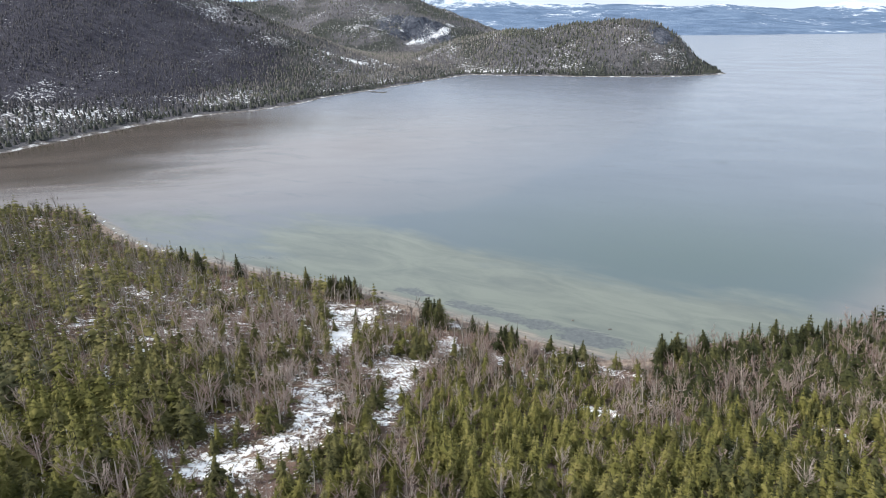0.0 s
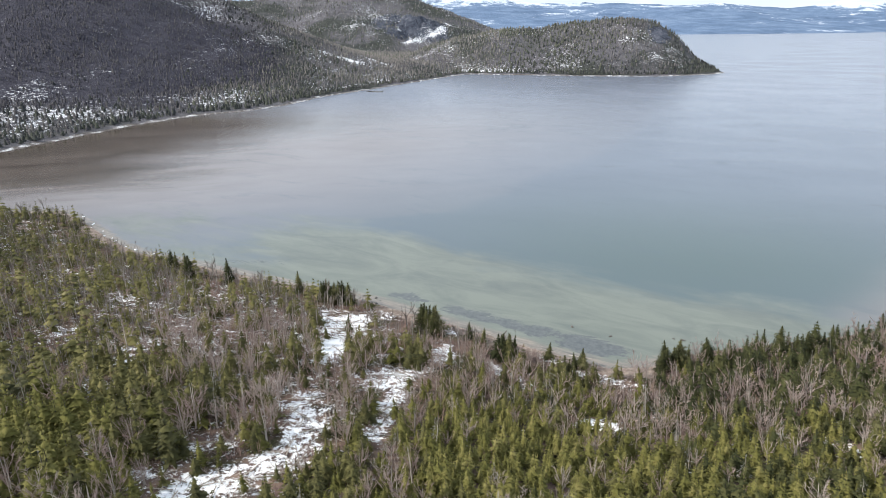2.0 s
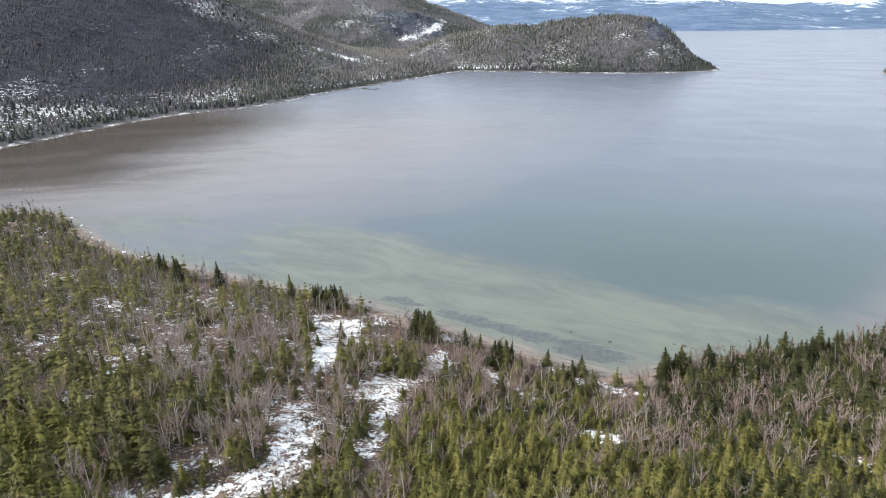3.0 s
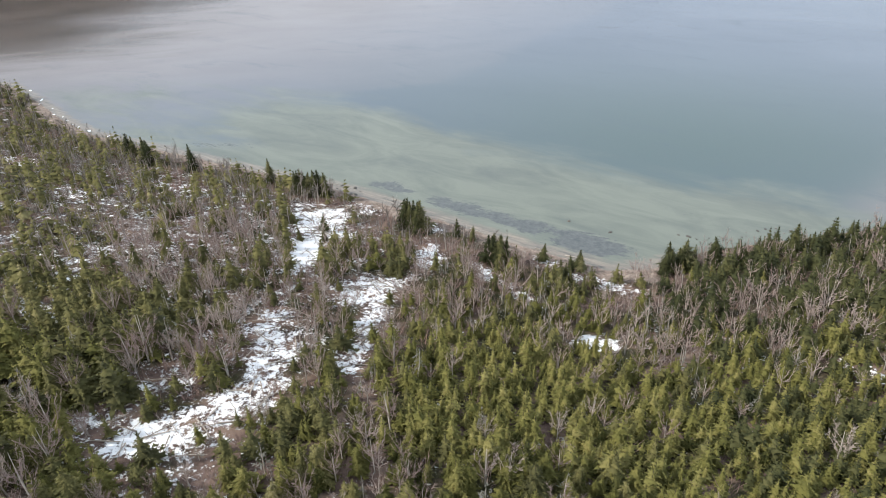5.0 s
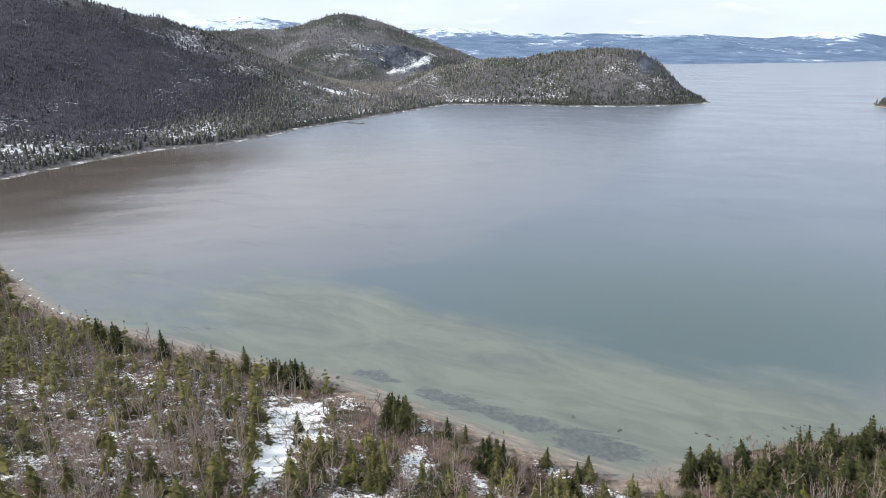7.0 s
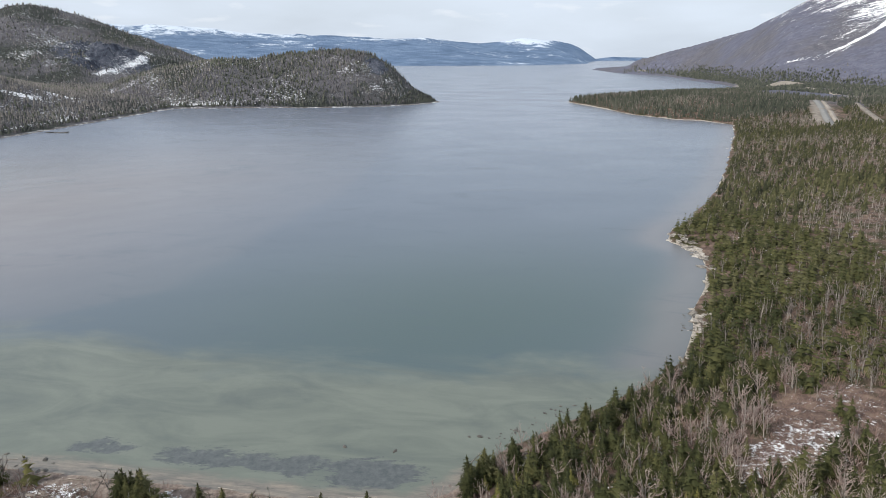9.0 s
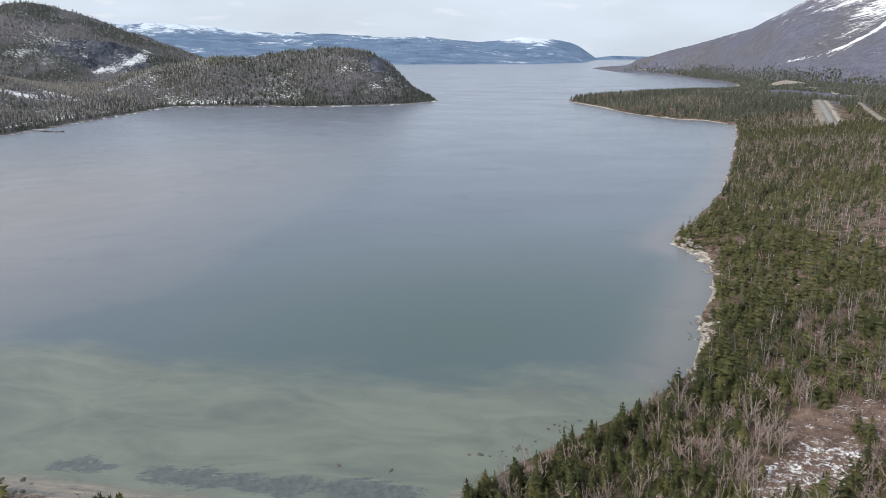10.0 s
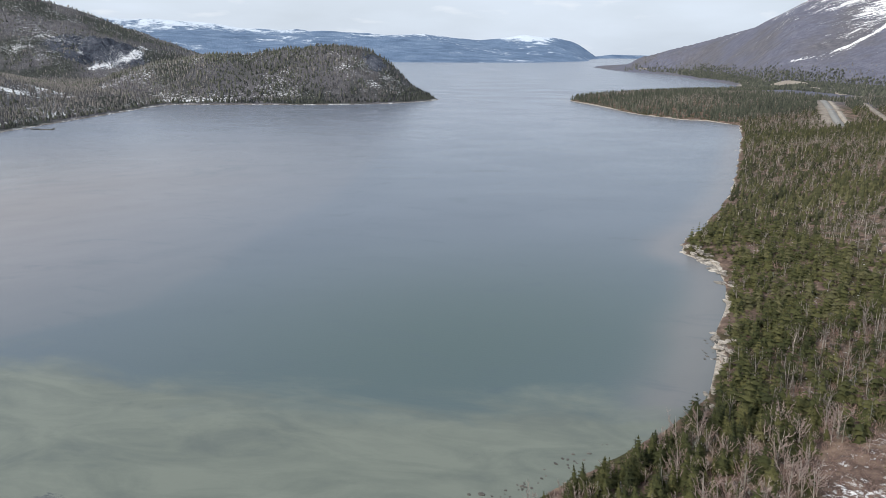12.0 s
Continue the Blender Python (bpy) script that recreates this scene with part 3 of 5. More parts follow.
def far_shore_values(x, y, z, d):
    slope = step(d, 5, 20)
    blob = lambda cx, cy, a, b: np.exp(-(((x - cx) / a) ** 2 + ((y - cy) / b) ** 2))
    cliff = blob(-235, 1275, 55, 60) + 0.8 * blob(-290, 1290, 70, 60) + 0.9 * blob(150, 912, 20, 30)
    base = np.exp(-((d - 42) / 40) ** 2) * step(-y, -700, -460) * step(d, 8, 18)
    ledge = np.min([np.hypot(x - px, y - py) for px, py in ((-254, 1210), (-246, 1218), (-236, 1226), (-229, 1240), (-222, 1254), (-215, 1266), (-206, 1278), (-200, 1290), (-199, 1310), (-199, 1330), (-198, 1350), (-285, 1262))], axis=0)
    spots = 0.22 * np.exp(-((ledge / 8) ** 2)) + 0.06 * blob(-385, 1400, 60, 40) + 0.06 * blob(-340, 1315, 70, 25) + 0.08 * blob(-375, 1240, 40, 30) + 0.13 * blob(-233, 776, 22, 12) + 0.13 * blob(-220, 850, 22, 12) + 0.13 * blob(-184, 917, 22, 10)
    spots = spots + 0.10 * np.exp(-((d - 16) / 10) ** 2) * step(y, 560, 640) * (1 - step(x, -60, 0)) + 0.14 * blob(141, 866, 12, 6) + 0.10 * blob(-405, 754, 12, 30) + 0.1 * blob(-120, 1000, 14, 60)
    foot = np.min([np.hypot(x - px, (y - py) * 0.8) for px, py in ((-432, 490), (-424, 474), (-410, 464), (-390, 463), (-368, 464), (-350, 468), (-333, 471), (-315, 475), (-298, 479), (-290, 500), (-285, 522), (-365, 385), (-345, 395), (-385, 400), (-330, 410), (-406, 756), (-389, 683))], axis=0)
    spots = spots + 0.028 * np.exp(-((foot / 16) ** 2))
    # where the left mountain's slope is painted darker, as in shade
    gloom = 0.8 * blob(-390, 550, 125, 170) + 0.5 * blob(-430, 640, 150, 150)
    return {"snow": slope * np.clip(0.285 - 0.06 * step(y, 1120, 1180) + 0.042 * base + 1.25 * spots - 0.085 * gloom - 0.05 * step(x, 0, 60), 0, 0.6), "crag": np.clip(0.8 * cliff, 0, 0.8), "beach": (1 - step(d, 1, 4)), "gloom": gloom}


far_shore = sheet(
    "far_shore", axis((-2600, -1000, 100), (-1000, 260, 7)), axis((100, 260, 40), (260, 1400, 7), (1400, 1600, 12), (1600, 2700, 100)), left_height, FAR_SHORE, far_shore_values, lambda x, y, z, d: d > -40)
tagged(far_shore, "dark wooded hills with snow patches and a rounded headland", "hills", kind="structure")

FAR_CREST = [(-3200, 3300, 270, 1100), (-1754, 3961, 262, 900), (-1399, 4101, 222, 800), (-861, 4255, 205, 800), (-414, 4322, 190, 750), (148, 4340, 152, 700), (500, 4313, 150, 650), (1001, 4224, 150, 560), (1215, 4167, 112, 480), (1391, 4111, 104, 420), (1580, 4085, 142, 340), (1690, 4080, 164, 330), (1893, 4050, 142, 280), (2000, 4042, 116, 200), (2060, 4036, 62, 130), (2110, 4030, 12, 80), (2450, 4250, 30, 110), (2900, 4250, 26, 120)]


def range_height(x, y):
    z = ridge(x, y, FAR_CREST, 1.7)
    cx, cy, top, _ = np.array(FAR_CREST).T
    foot = np.interp(x, (-2500, 600, 1250, 1700, 2000, 2110), (2560, 2660, 2780, 3200, 3700, 4000)) + 60 * fbm(x, y, 500, 4)
    rise = np.clip((y - foot) / (np.interp(x, cx, cy) - foot), 0, 1) * (x < 2110)
    z = np.maximum(z, np.interp(x, cx, top) * np.where(rise < 1, rise, 0)) * (1 + 0.22 * fbm(x, y, 420, 6, 0.6)) - 5
    return z, z


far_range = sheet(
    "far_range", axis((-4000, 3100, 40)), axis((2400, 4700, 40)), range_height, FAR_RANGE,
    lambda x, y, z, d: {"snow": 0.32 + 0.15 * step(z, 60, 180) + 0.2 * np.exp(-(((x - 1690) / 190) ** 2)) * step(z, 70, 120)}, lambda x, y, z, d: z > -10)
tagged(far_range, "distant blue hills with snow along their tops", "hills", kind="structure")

SHELF = [(-150, 226), (-100, 222), (-66, 208), (-37, 187), (-12, 174), (12, 163), (36, 156), (60, 152), (74, 146), (60, 110), (-60, 110), (-190, 190)]


def water_values(x, y, z, d):
    near, left = -to_outline(x, y, NEAR_LAND), -to_outline(x, y, LEFT_LAND)
    shelf = to_outline(x, y, SHELF)
    line = np.clip((x + 20) / 20, 0, 1)
    weed = 0.95 * np.exp(-(((x + 33) / 7.5) ** 2 + ((y - 149.0 + 0.4 * (x + 33)) / 2.6) ** 2)) + 0.8 * np.exp(-(np.hypot(x + 20 - 20 * line, y - 143.3 + 9 * line) / 3.3) ** 2)
    weed = weed + 0.95 * np.exp(-(((x - 13) / 11) ** 2 + ((y - 128.5 + 0.3 * (x - 13)) / 4.4) ** 2)) + 0.34 * np.exp(-(((x - 40) / 18) ** 2 + ((y - 143) / 3) ** 2)) + 0.5 * np.exp(-(((x + 86) / 14) ** 2 + ((y - 168) / 3.5) ** 2))
    # the pale river plume ends along a slanting front
    front = x - np.interp(y, (150, 214, 228, 262, 305, 320, 400, 422, 560, 800), (-140, -61, -33, -11, 10, 19, 54, 61, 110, 150)) + 5 * fbm(x, y, 40, 4)
    milky = (0.12 * (1 - step(front, -7, 7)) + 0.72 * (1 - step(front, -170, 30))) * (1 - step(y, 330, 640)) + 0.5 * np.exp(-((near - 4) / 9) ** 2) * step(x, 60, 80)
    # brown water plus the painted dark reflection below the left mountain
    tea = (1 - step(left, 15, 215)) * (1 - step(y, 380, 560)) + 0.32 * np.exp(-(((x + 205) / 85) ** 2 + ((y - 265) / 26) ** 2))
    drift = sum(np.exp(-((((x - px) * 0.95 - (y - py) * 0.3) / a) ** 2 + (((x - px) * 0.3 + (y - py) * 0.95) / b) ** 2)) for px, py, a, b in ((72, 415, 16, 9), (178, 489, 30, 12), (29, 312, 20, 9), (132, 254, 24, 9), (126, 393, 26, 12), (-34, 172, 5, 2.4), (-26, 178, 5, 2.4), (-20, 174, 5, 2.2), (15, 157, 6, 2.4), (31, 149, 6, 2.4), (-52, 194, 6, 3), (-5, 164, 5, 2.4), (2, 152, 6, 2.4), (-44, 183, 5, 2.5)))
    return {
        # second mask: painted sky sheen, growing with distance from our shore
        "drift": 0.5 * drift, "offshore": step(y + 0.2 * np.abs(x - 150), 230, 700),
        "shelf": (0.5 + np.clip((shelf + 2) / 44, -0.5, 0.5)) * (1 - 0.55 * step(-x, 40, 110)), "weed": weed, "milky": np.clip(milky, 0, 1), "tea": np.clip(tea, 0, 1),
        "teal": np.exp(-(((x - 50) / 110) ** 2 + ((y - 185) / 70) ** 2)),
        "wet": (1 - step(near, 0.3, 6.5 + 2.5 * np.exp(-((x + 38) / 9) ** 2))) * step(200 - x, 0, 60) * (1 - 0.85 * step(x, 24, 36)),
    }


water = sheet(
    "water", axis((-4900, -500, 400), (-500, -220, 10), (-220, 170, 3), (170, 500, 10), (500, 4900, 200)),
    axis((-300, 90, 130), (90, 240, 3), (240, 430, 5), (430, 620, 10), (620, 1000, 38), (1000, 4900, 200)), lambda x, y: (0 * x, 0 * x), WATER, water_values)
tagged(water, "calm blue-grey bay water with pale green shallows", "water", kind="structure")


# ---- trees ----
def spray(co, tris, base, way, length, half, flare):
    """A small flat fan of twigs: broad towards its end (flare) or at its foot."""
    side = np.cross(way, (0, 0, 1.0))
    side = side / (np.linalg.norm(side) + 1e-9) * half
    end = base + way * length
    n = len(co)
    co += [base, end + side, end - side] if flare else [base + way * length * 0.2 + side, base + way * length * 0.2 - side, end]
    tris.append((n, n + 1, n + 2))


def stick(co, tris, base, tip, r0, r1, sides=3):
    """A tapered round piece of wood."""
    base, tip = np.array(base, float), np.array(tip, float)
    along = (tip - base) / (np.linalg.norm(tip - base) + 1e-9)
    u = np.cross(along, (0.31, 0.91, 0.27))
    u /= np.linalg.norm(u)
    v = np.cross(along, u)
    n = len(co)
    if sides == 1:  # a ribbon, for wood too thin to show its roundness
        q = random.random() * 3.14
        w = math.cos(q) * u + math.sin(q) * v
        co += [base - w * r0, base + w * r0, tip + w * r1, tip - w * r1]
        tris += [(n, n + 1, n + 2), (n, n + 2, n + 3)]
        return
    for p, r in ((base, r0), (tip, r1)):
        for k in range(sides):
            q = 2 * math.pi * k / sides
            co.append(p + r * (math.cos(q) * u + math.sin(q) * v))
    for k in range(sides):
        j = (k + 1) % sides
        tris += [(n + k, n + j, n + sides + j), (n + k, n + sides + j, n + sides + k)]


def spruce_crown(rng, levels, around, sprays, width=0.17, low=0.1, gaps=0.1, shabby=0.25, closed=True):
    """Whorls of boughs in closed ragged skirts, fringed with short sprays, for a spruce one metre high."""
    co, tris = [], []
    lean = rng.uniform(-0.03, 0.03, 2)
    lobes = rng.uniform(0, 6.283, 3)

    def uneven(q, f):
        return 1 + 0.2 * math.sin(q * 2 + lobes[0] + 5 * f) + 0.14 * math.sin(3 * q + lobes[1] - 7 * f)

    for i in range(levels):
        f = max(0.0, (i + rng.uniform(-0.35, 0.35)) / levels)
        z = low + (0.96 - low) * f
        reach = width * (1 - f) ** 0.85 * rng.uniform(1 - shabby, 1 + shabby * 0.6) + 0.012
        turn = rng.uniform(0, 6.28)
        n = max(4, int(round(around * (1 - 0.45 * f))))
        axis_at = np.array((lean[0] * f, lean[1] * f, z))
        tips = []
        for k in range(n):
            q = turn + 6.283 * (k + rng.uniform(-0.4, 0.4)) / n
            r = reach * rng.uniform(0.7, 1.15) * uneven(q, f)
            c = np.array((math.cos(q), math.sin(q), 0))
            tip = axis_at + c * r + (0, 0, r * (rng.uniform(-0.5, -0.1) + 0.3 * f))
            tips.append(tip)
            if rng.random() < gaps:
                continue
            root = axis_at + c * r * 0.25 + (0, 0, 0.3 * r)
            for s in range(sprays):
                g = (s + rng.random()) / sprays
                q2 = q + (1 if s % 2 else -1) * rng.uniform(0.1, 0.8)
                way = np.array((math.cos(q2), math.sin(q2), rng.uniform(-0.35, 0.6)))
                w = (r + 0.03) * rng.uniform(0.15, 0.31) * (1.2 - 0.45 * g)
                spray(co, tris, root + (tip - root) * (0.2 + 0.72 * g) + (0, 0, rng.uniform(0.0, 0.016)), way, w, w * rng.uniform(0.16, 0.27) * (1.6 if sprays < 4 else 1.0), rng.random() < 0.4)
            spray(co, tris, root + (tip - root) * 0.6, (tip - root) / (np.linalg.norm(tip - root) + 1e-9), 0.5 * r, r * 0.12, False)
        if closed:
            m = len(co)
            co.append(axis_at + (0, 0, 0.75 * reach + 0.02))
            for k, tip in enumerate(tips):
                tip2 = tips[(k + 1) % n]
                co.append(axis_at + (tip - axis_at) * 0.8)
                co.append(axis_at + (tip + tip2 - 2 * axis_at) * 0.5 * rng.uniform(0.5, 0.7) + (0, 0, rng.uniform(-0.01, 0.01)))
            tris += [(m, m + 1 + k, m + 1 + (k + 1) % (2 * n)) for k in range(2 * n)]
    for k in range(4):
        q = 1.57 * k + lobes[2]
        spray(co, tris, np.array((lean[0], lean[1], 0.9)), np.array((0.3 * math.cos(q), 0.3 * math.sin(q), 1.0)), 0.1, 0.014, False)
    return np.array(co), np.array(tris)


def tiered_crown(rng, tiers, around, width, round_top=0.0):
    """A closed, ragged crown of stacked skirts one metre high, for trees far off."""
    co, tris = [], []
    lean = rng.uniform(-0.03, 0.03, 2)
    for i in range(tiers):
        f = i / tiers
        z0, z1 = 0.04 + 0.9 * f, min(1.0, 0.04 + 0.9 * (f + 1.0 / tiers) + 0.5 * (1 - f) / tiers + 0.06)
        reach = width * ((1 - f) ** 0.8 * (1 - round_top) + round_top * math.sqrt(max(0.05, 1 - (2 * f - 0.7) ** 2)))
        n = len(co)
        co.append(np.array((lean[0] * z1, lean[1] * z1, z1)))
        turn = rng.uniform(0, 6.283)
        for k in range(around):
            q = turn + 6.283 * (k + rng.uniform(-0.25, 0.25)) / around
            r = reach * (rng.uniform(0.85, 1.25) if k % 2 else rng.uniform(0.4, 0.7))
            co.append(np.array((math.cos(q) * r + lean[0] * z0, math.sin(q) * r + lean[1] * z0, z0 + rng.uniform(-0.05, 0.05))))
        tris += [(n, n + 1 + k, n + 1 + (k + 1) % around) for k in range(around)]
    return np.array(co), np.array(tris)


def spruce_trunk(sides=6, top=0.96):
    co, tris = [], []
    stick(co, tris, (0, 0, -0.04), (0, 0, 0.4), 0.018, 0.012, sides)
    stick(co, tris, (0, 0, 0.4), (0, 0, top), 0.012, 0.002, sides)
    return np.array(co), np.array(tris)


def bare_limbs(rng, leaders, twigs, sides=1, thick=1.0, spread=0.3, hair=1.0):
    """Several rising leaders with a haze of fine twigs, for a leafless tree one metre high."""
    co, tris = [], []
    for b in range(leaders):
        q = 6.283 * (b + rng.uniform(-0.4, 0.4)) / leaders
        out = spread * rng.uniform(0.35, 1.1)
        c = np.array((math.cos(q), math.sin(q), 0))
        bend = np.array((rng.uniform(-0.05, 0.05), rng.uniform(-0.05, 0.05), 0))
        foot = rng.uniform(0.12, 0.5)
        top = rng.uniform(0.72, 1.0)
        p = [np.array((0, 0, foot)), c * out * 0.45 + bend + (0, 0, foot + (top - foot) * 0.35), c * out * 0.8 - bend + (0, 0, foot + (top - foot) * 0.7), c * out + (0, 0, top)]
        for k, (r0, r1) in enumerate(((0.008, 0.006), (0.006, 0.004), (0.004, 0.0015))):
            stick(co, tris, p[k], p[k + 1], r0 * thick, r1 * thick, sides)
        for t in range(twigs):
            g = 3 * rng.uniform(0.2, 1.0)
            k = min(2, int(g))
            at = p[k] + (p[k + 1] - p[k]) * (g - k)
            q2 = q + rng.uniform(-1.9, 1.9)
            w = rng.uniform(0.07, 0.17)
            end = at + np.array((math.cos(q2), math.sin(q2), 0)) * w * rng.uniform(0.3, 0.8) + (0, 0, w * rng.uniform(0.35, 0.95))
            side = np.cross(end - at, (math.sin(q2), -math.cos(q2), 0.3))
            side = side / (np.linalg.norm(side) + 1e-9) * 0.0042 * hair
            n = len(co)
            co += [at - side, at + side, end]
            tris.append((n, n + 1, n + 2))
    return np.array(co), np.array(tris)


def bare_trunk(rng, sides=5, stems=1):
    co, tris = [], []
    for s in range(stems):
        a = rng.uniform(-0.09, 0.09, 2) * (1 if stems > 1 else 0.4)
        stick(co, tris, (a[0] * 0.2, a[1] * 0.2, -0.04), (a[0] * 0.3, a[1] * 0.6, 0.5), 0.015, 0.010, sides)
        stick(co, tris, (a[0] * 0.3, a[1] * 0.6, 0.5), (a[0], a[1], 0.96), 0.010, 0.002, sides)
    return np.array(co), np.array(tris)


def brush_clump(rng, stems, thick=0.012):
    """A leafless bush one metre high."""
    co, tris = [], []
    for s in range(stems):
        q, out = rng.uniform(0, 6.283), rng.uniform(0.05, 0.75)
        c = np.array((math.cos(q), math.sin(q), 0))
        root = c * rng.uniform(0, 0.3)
        tip = root + c * out + (0, 0, rng.uniform(0.55, 1.0))
        side = np.cross(tip - root, (rng.uniform(-1, 1), rng.uniform(-1, 1), 0.2))
        side = side / (np.linalg.norm(side) + 1e-9) * thick
        n = len(co)
        mid = root + (tip - root) * 0.5 + rng.uniform(-0.06, 0.06, 3)
        co += [root - side, root + side, mid + side * 0.7, mid - side * 0.7, tip, mid + rng.uniform(-0.3, 0.3, 3) + (0, 0, 0.35)]
        tris += [(n, n + 1, n + 2), (n, n + 2, n + 3), (n + 3, n + 2, n + 4), (n + 3, n + 2, n + 5)]
    return np.array(co), np.array(tris)


def bank_lean(x, y):
    """How far the trees of the bank lean out over the bay."""
    return -0.13 * step(x, 6, 40) * (1 - step(y, 190, 260))


def joined(pieces):
    """One template from (co, tris, slot) pieces."""
    co, tris, slots, n = [], [], [], 0
    for c, t, s in pieces:
        co.append(c), tris.append(t + n), slots.append(np.full(len(t), s))
        n += len(c)
    return np.concatenate(co), np.concatenate(tris), np.concatenate(slots)


def growth(name, templates, spots, materials, rng, label, category, wide=1.0):
    """Joins many plants, each a turned and scaled template at (x, y, z, height, tint), into one object."""
    cos, trs, sls, tints, n = [], [], [], [], 0
    which = rng.integers(0, len(templates), len(spots))
    for k, (co, tris, slots) in enumerate(templates):
        some = spots[which == k]
        if not len(some):
            continue
        q = rng.uniform(0, 6.283, len(some))
        c, s = np.cos(q)[:, None], np.sin(q)[:, None]
        h = some[:, 3:4]
        w = h * wide * rng.uniform(0.8, 1.25, (len(some), 1))
        tilt = rng.normal(0, 0.03, (len(some), 2))
        tilt[:, 0] += bank_lean(some[:, 0], some[:, 1])
        px = (co[None, :, 0] * c - co[None, :, 1] * s) * w + co[None, :, 2] * h * tilt[:, :1]
        py = (co[None, :, 0] * s + co[None, :, 1] * c) * w + co[None, :, 2] * h * tilt[:, 1:]
        pz = co[None, :, 2] * h
        p = np.stack([px + some[:, 0:1], py + some[:, 1:2], pz + some[:, 2:3]], -1)
        cos.append(p.reshape(-1, 3))
        trs.append((tris[None] + (np.arange(len(some)) * len(co))[:, None, None]).reshape(-1, 3) + n)
        sls.append(np.tile(slots, len(some)))
        tints.append(np.repeat(some[:, 4], len(co)))
        n += len(some) * len(co)
    me = raw_mesh(name, np.concatenate(cos), np.concatenate(trs), {"tint": np.concatenate(tints), "massed": np.ones(n)}, np.concatenate(sls))
    for m in materials:
        me.materials.append(m)
    return tagged(new(name, me), label, category, kind="stuff")


def piece_mesh(name, co, tris, material):
    me = raw_mesh(name, co, tris)
    me.materials.append(material)
    return me


def single_trees(name, variants, spots, rng, label, category, group, wide=1.0):
    """Trees that stand as things of their own: a trunk and a crown under an Empty at the base."""
    for i, (x, y, z, h, tint) in enumerate(spots):
        parts = variants[int(rng.integers(0, len(variants)))]
        base = new(name)
        base.empty_display_size = 0.2
        for part_name, me in parts:
            ob = new(part_name, me)
            ob.parent = base
        w = h * wide * rng.uniform(0.85, 1.2)
        base.matrix_world = pose(x, y, z, rng.normal(0, 1.6), rng.normal(0, 1.6) + math.degrees(float(bank_lean(x, y)))) @ pose(0, 0, 0, 0, 0, rng.uniform(0, 360)) @ Matrix.Diagonal((w, w, h, 1))
        tagged(base, label, category, group)


rng = np.random.default_rng(11)


def scatter(x0, x1, y0, y1, gap):
    """Jittered places over a rectangle."""
    gx, gy = np.meshgrid(np.arange(x0, x1, gap), np.arange(y0, y1, gap))
    x = (gx + rng.uniform(-0.48, 0.48, gx.shape) * gap).ravel()
    y = (gy + rng.uniform(-0.48, 0.48, gy.shape) * gap).ravel()
    return x, y


def spots_of(x, y, z, h, tint):
    return np.stack([x, y, z - 0.1, h, tint], -1)


# the near wood, by plan: how much of it is spruce, bare hardwood, brush and dead standing trees
x, y = scatter(-260, 190, 40, 330, 1.82)
z, d = land_height(x, y)
free, snowy = open_ground(x, y)
seen = (y > 62 + 0.42 * np.abs(x) - 45) & (y > 44)
# young, thin growth on the uphill side of the snowy strips
young = np.max([open_ground(x * (1 + k / np.hypot(x, y)), y * (1 + k / np.hypot(x, y)))[0] for k in (2.5, 5)], axis=0) * (x < -12) * (1 - free)
edge = np.where(x > 27, 1.5 + 0.7 * (1 - step(y, 230, 260)) + 3.0 * np.exp(-(((x - 72) / 5) ** 2 + ((y - 141) / 6) ** 2)), np.where(x < -60, 3.4, 5.2)) + np.where(x > 27, 1.0, 2.5) * fbm(x, y, 16, 3)
edge = edge + 1.5 * np.exp(-(((x - 146) / 9) ** 2 + ((y - 222) / 20) ** 2)) + 1.6 * np.exp(-(((x - 105) / 7) ** 2 + ((y - 168) / 8) ** 2))
patch = fbm(x, y, 22, 3)
dense = step(-y, -104, -80) * step(x, -26, -6)
dense = np.maximum(dense, step(-y, -96, -80) * step(-x, 42, 52) * 0.92)
dense = np.maximum(dense, (0.95 - 0.45 * step(y, 88, 104) - 0.2 * step(x, 62, 76)) * step(x, 24, 40) * step(np.hypot((x - 88) / 26, (y - 114) / 13), 0.8, 1.15))
dense = np.maximum(dense, 0.34 * step(y - 0.15 * x, 108, 122) * step(x, 70, 90))
dense = np.maximum(dense, 0.96 * step(y - 0.15 * x, 136, 148) * step(x, 84, 96))
dense = np.maximum(dense, 0.4 * step(-x, 62, 84) + 0.2 * step(-x, 84, 110))
dense = np.maximum(dense, 0.62 * step(-y, -76, -66))
haze_of = np.maximum(step(-x, 12, 24) * step(y, 74, 86) * (1 - step(-x, 62, 90)), step(y + 0.1 * x, 100, 108) * step(-x, -36, -26))
dense = np.maximum(dense, 0.3 * (d < 16) * step(-x, 40, 60))
bank = (x > 27) & (x < 100) & (d < 14)
share = np.clip(0.2 * bank + 0.24 + 0.62 * dense + (0.55 - 0.2 * dense) * patch + 0.08 * (dense > 0.85) - 0.12 * haze_of, 0.07, 0.9)
dice = rng.random(len(x))
ok = (d > edge) & seen & (rng.random(len(x)) > np.maximum(0.97 * free, 0.3 * young))
ok &= rng.random(len(x)) < np.where((dense > 0.85), 0.99, np.where((dense > 0.5) | bank, 0.95, 0.86 + 0.04 * haze_of)) * np.where((y > 172) & (np.hypot(x, y) > 190), 0.52, 1.0)
tall = 1.0 + 0.16 * fbm(x, y, 30, 3) - 0.08 * haze_of
tint = np.clip(0.5 + 0.42 * fbm(x, y, 40, 3) + rng.normal(0, 0.2, len(x)) + 0.22 * (dense - 0.4), 0.02, 0.98)
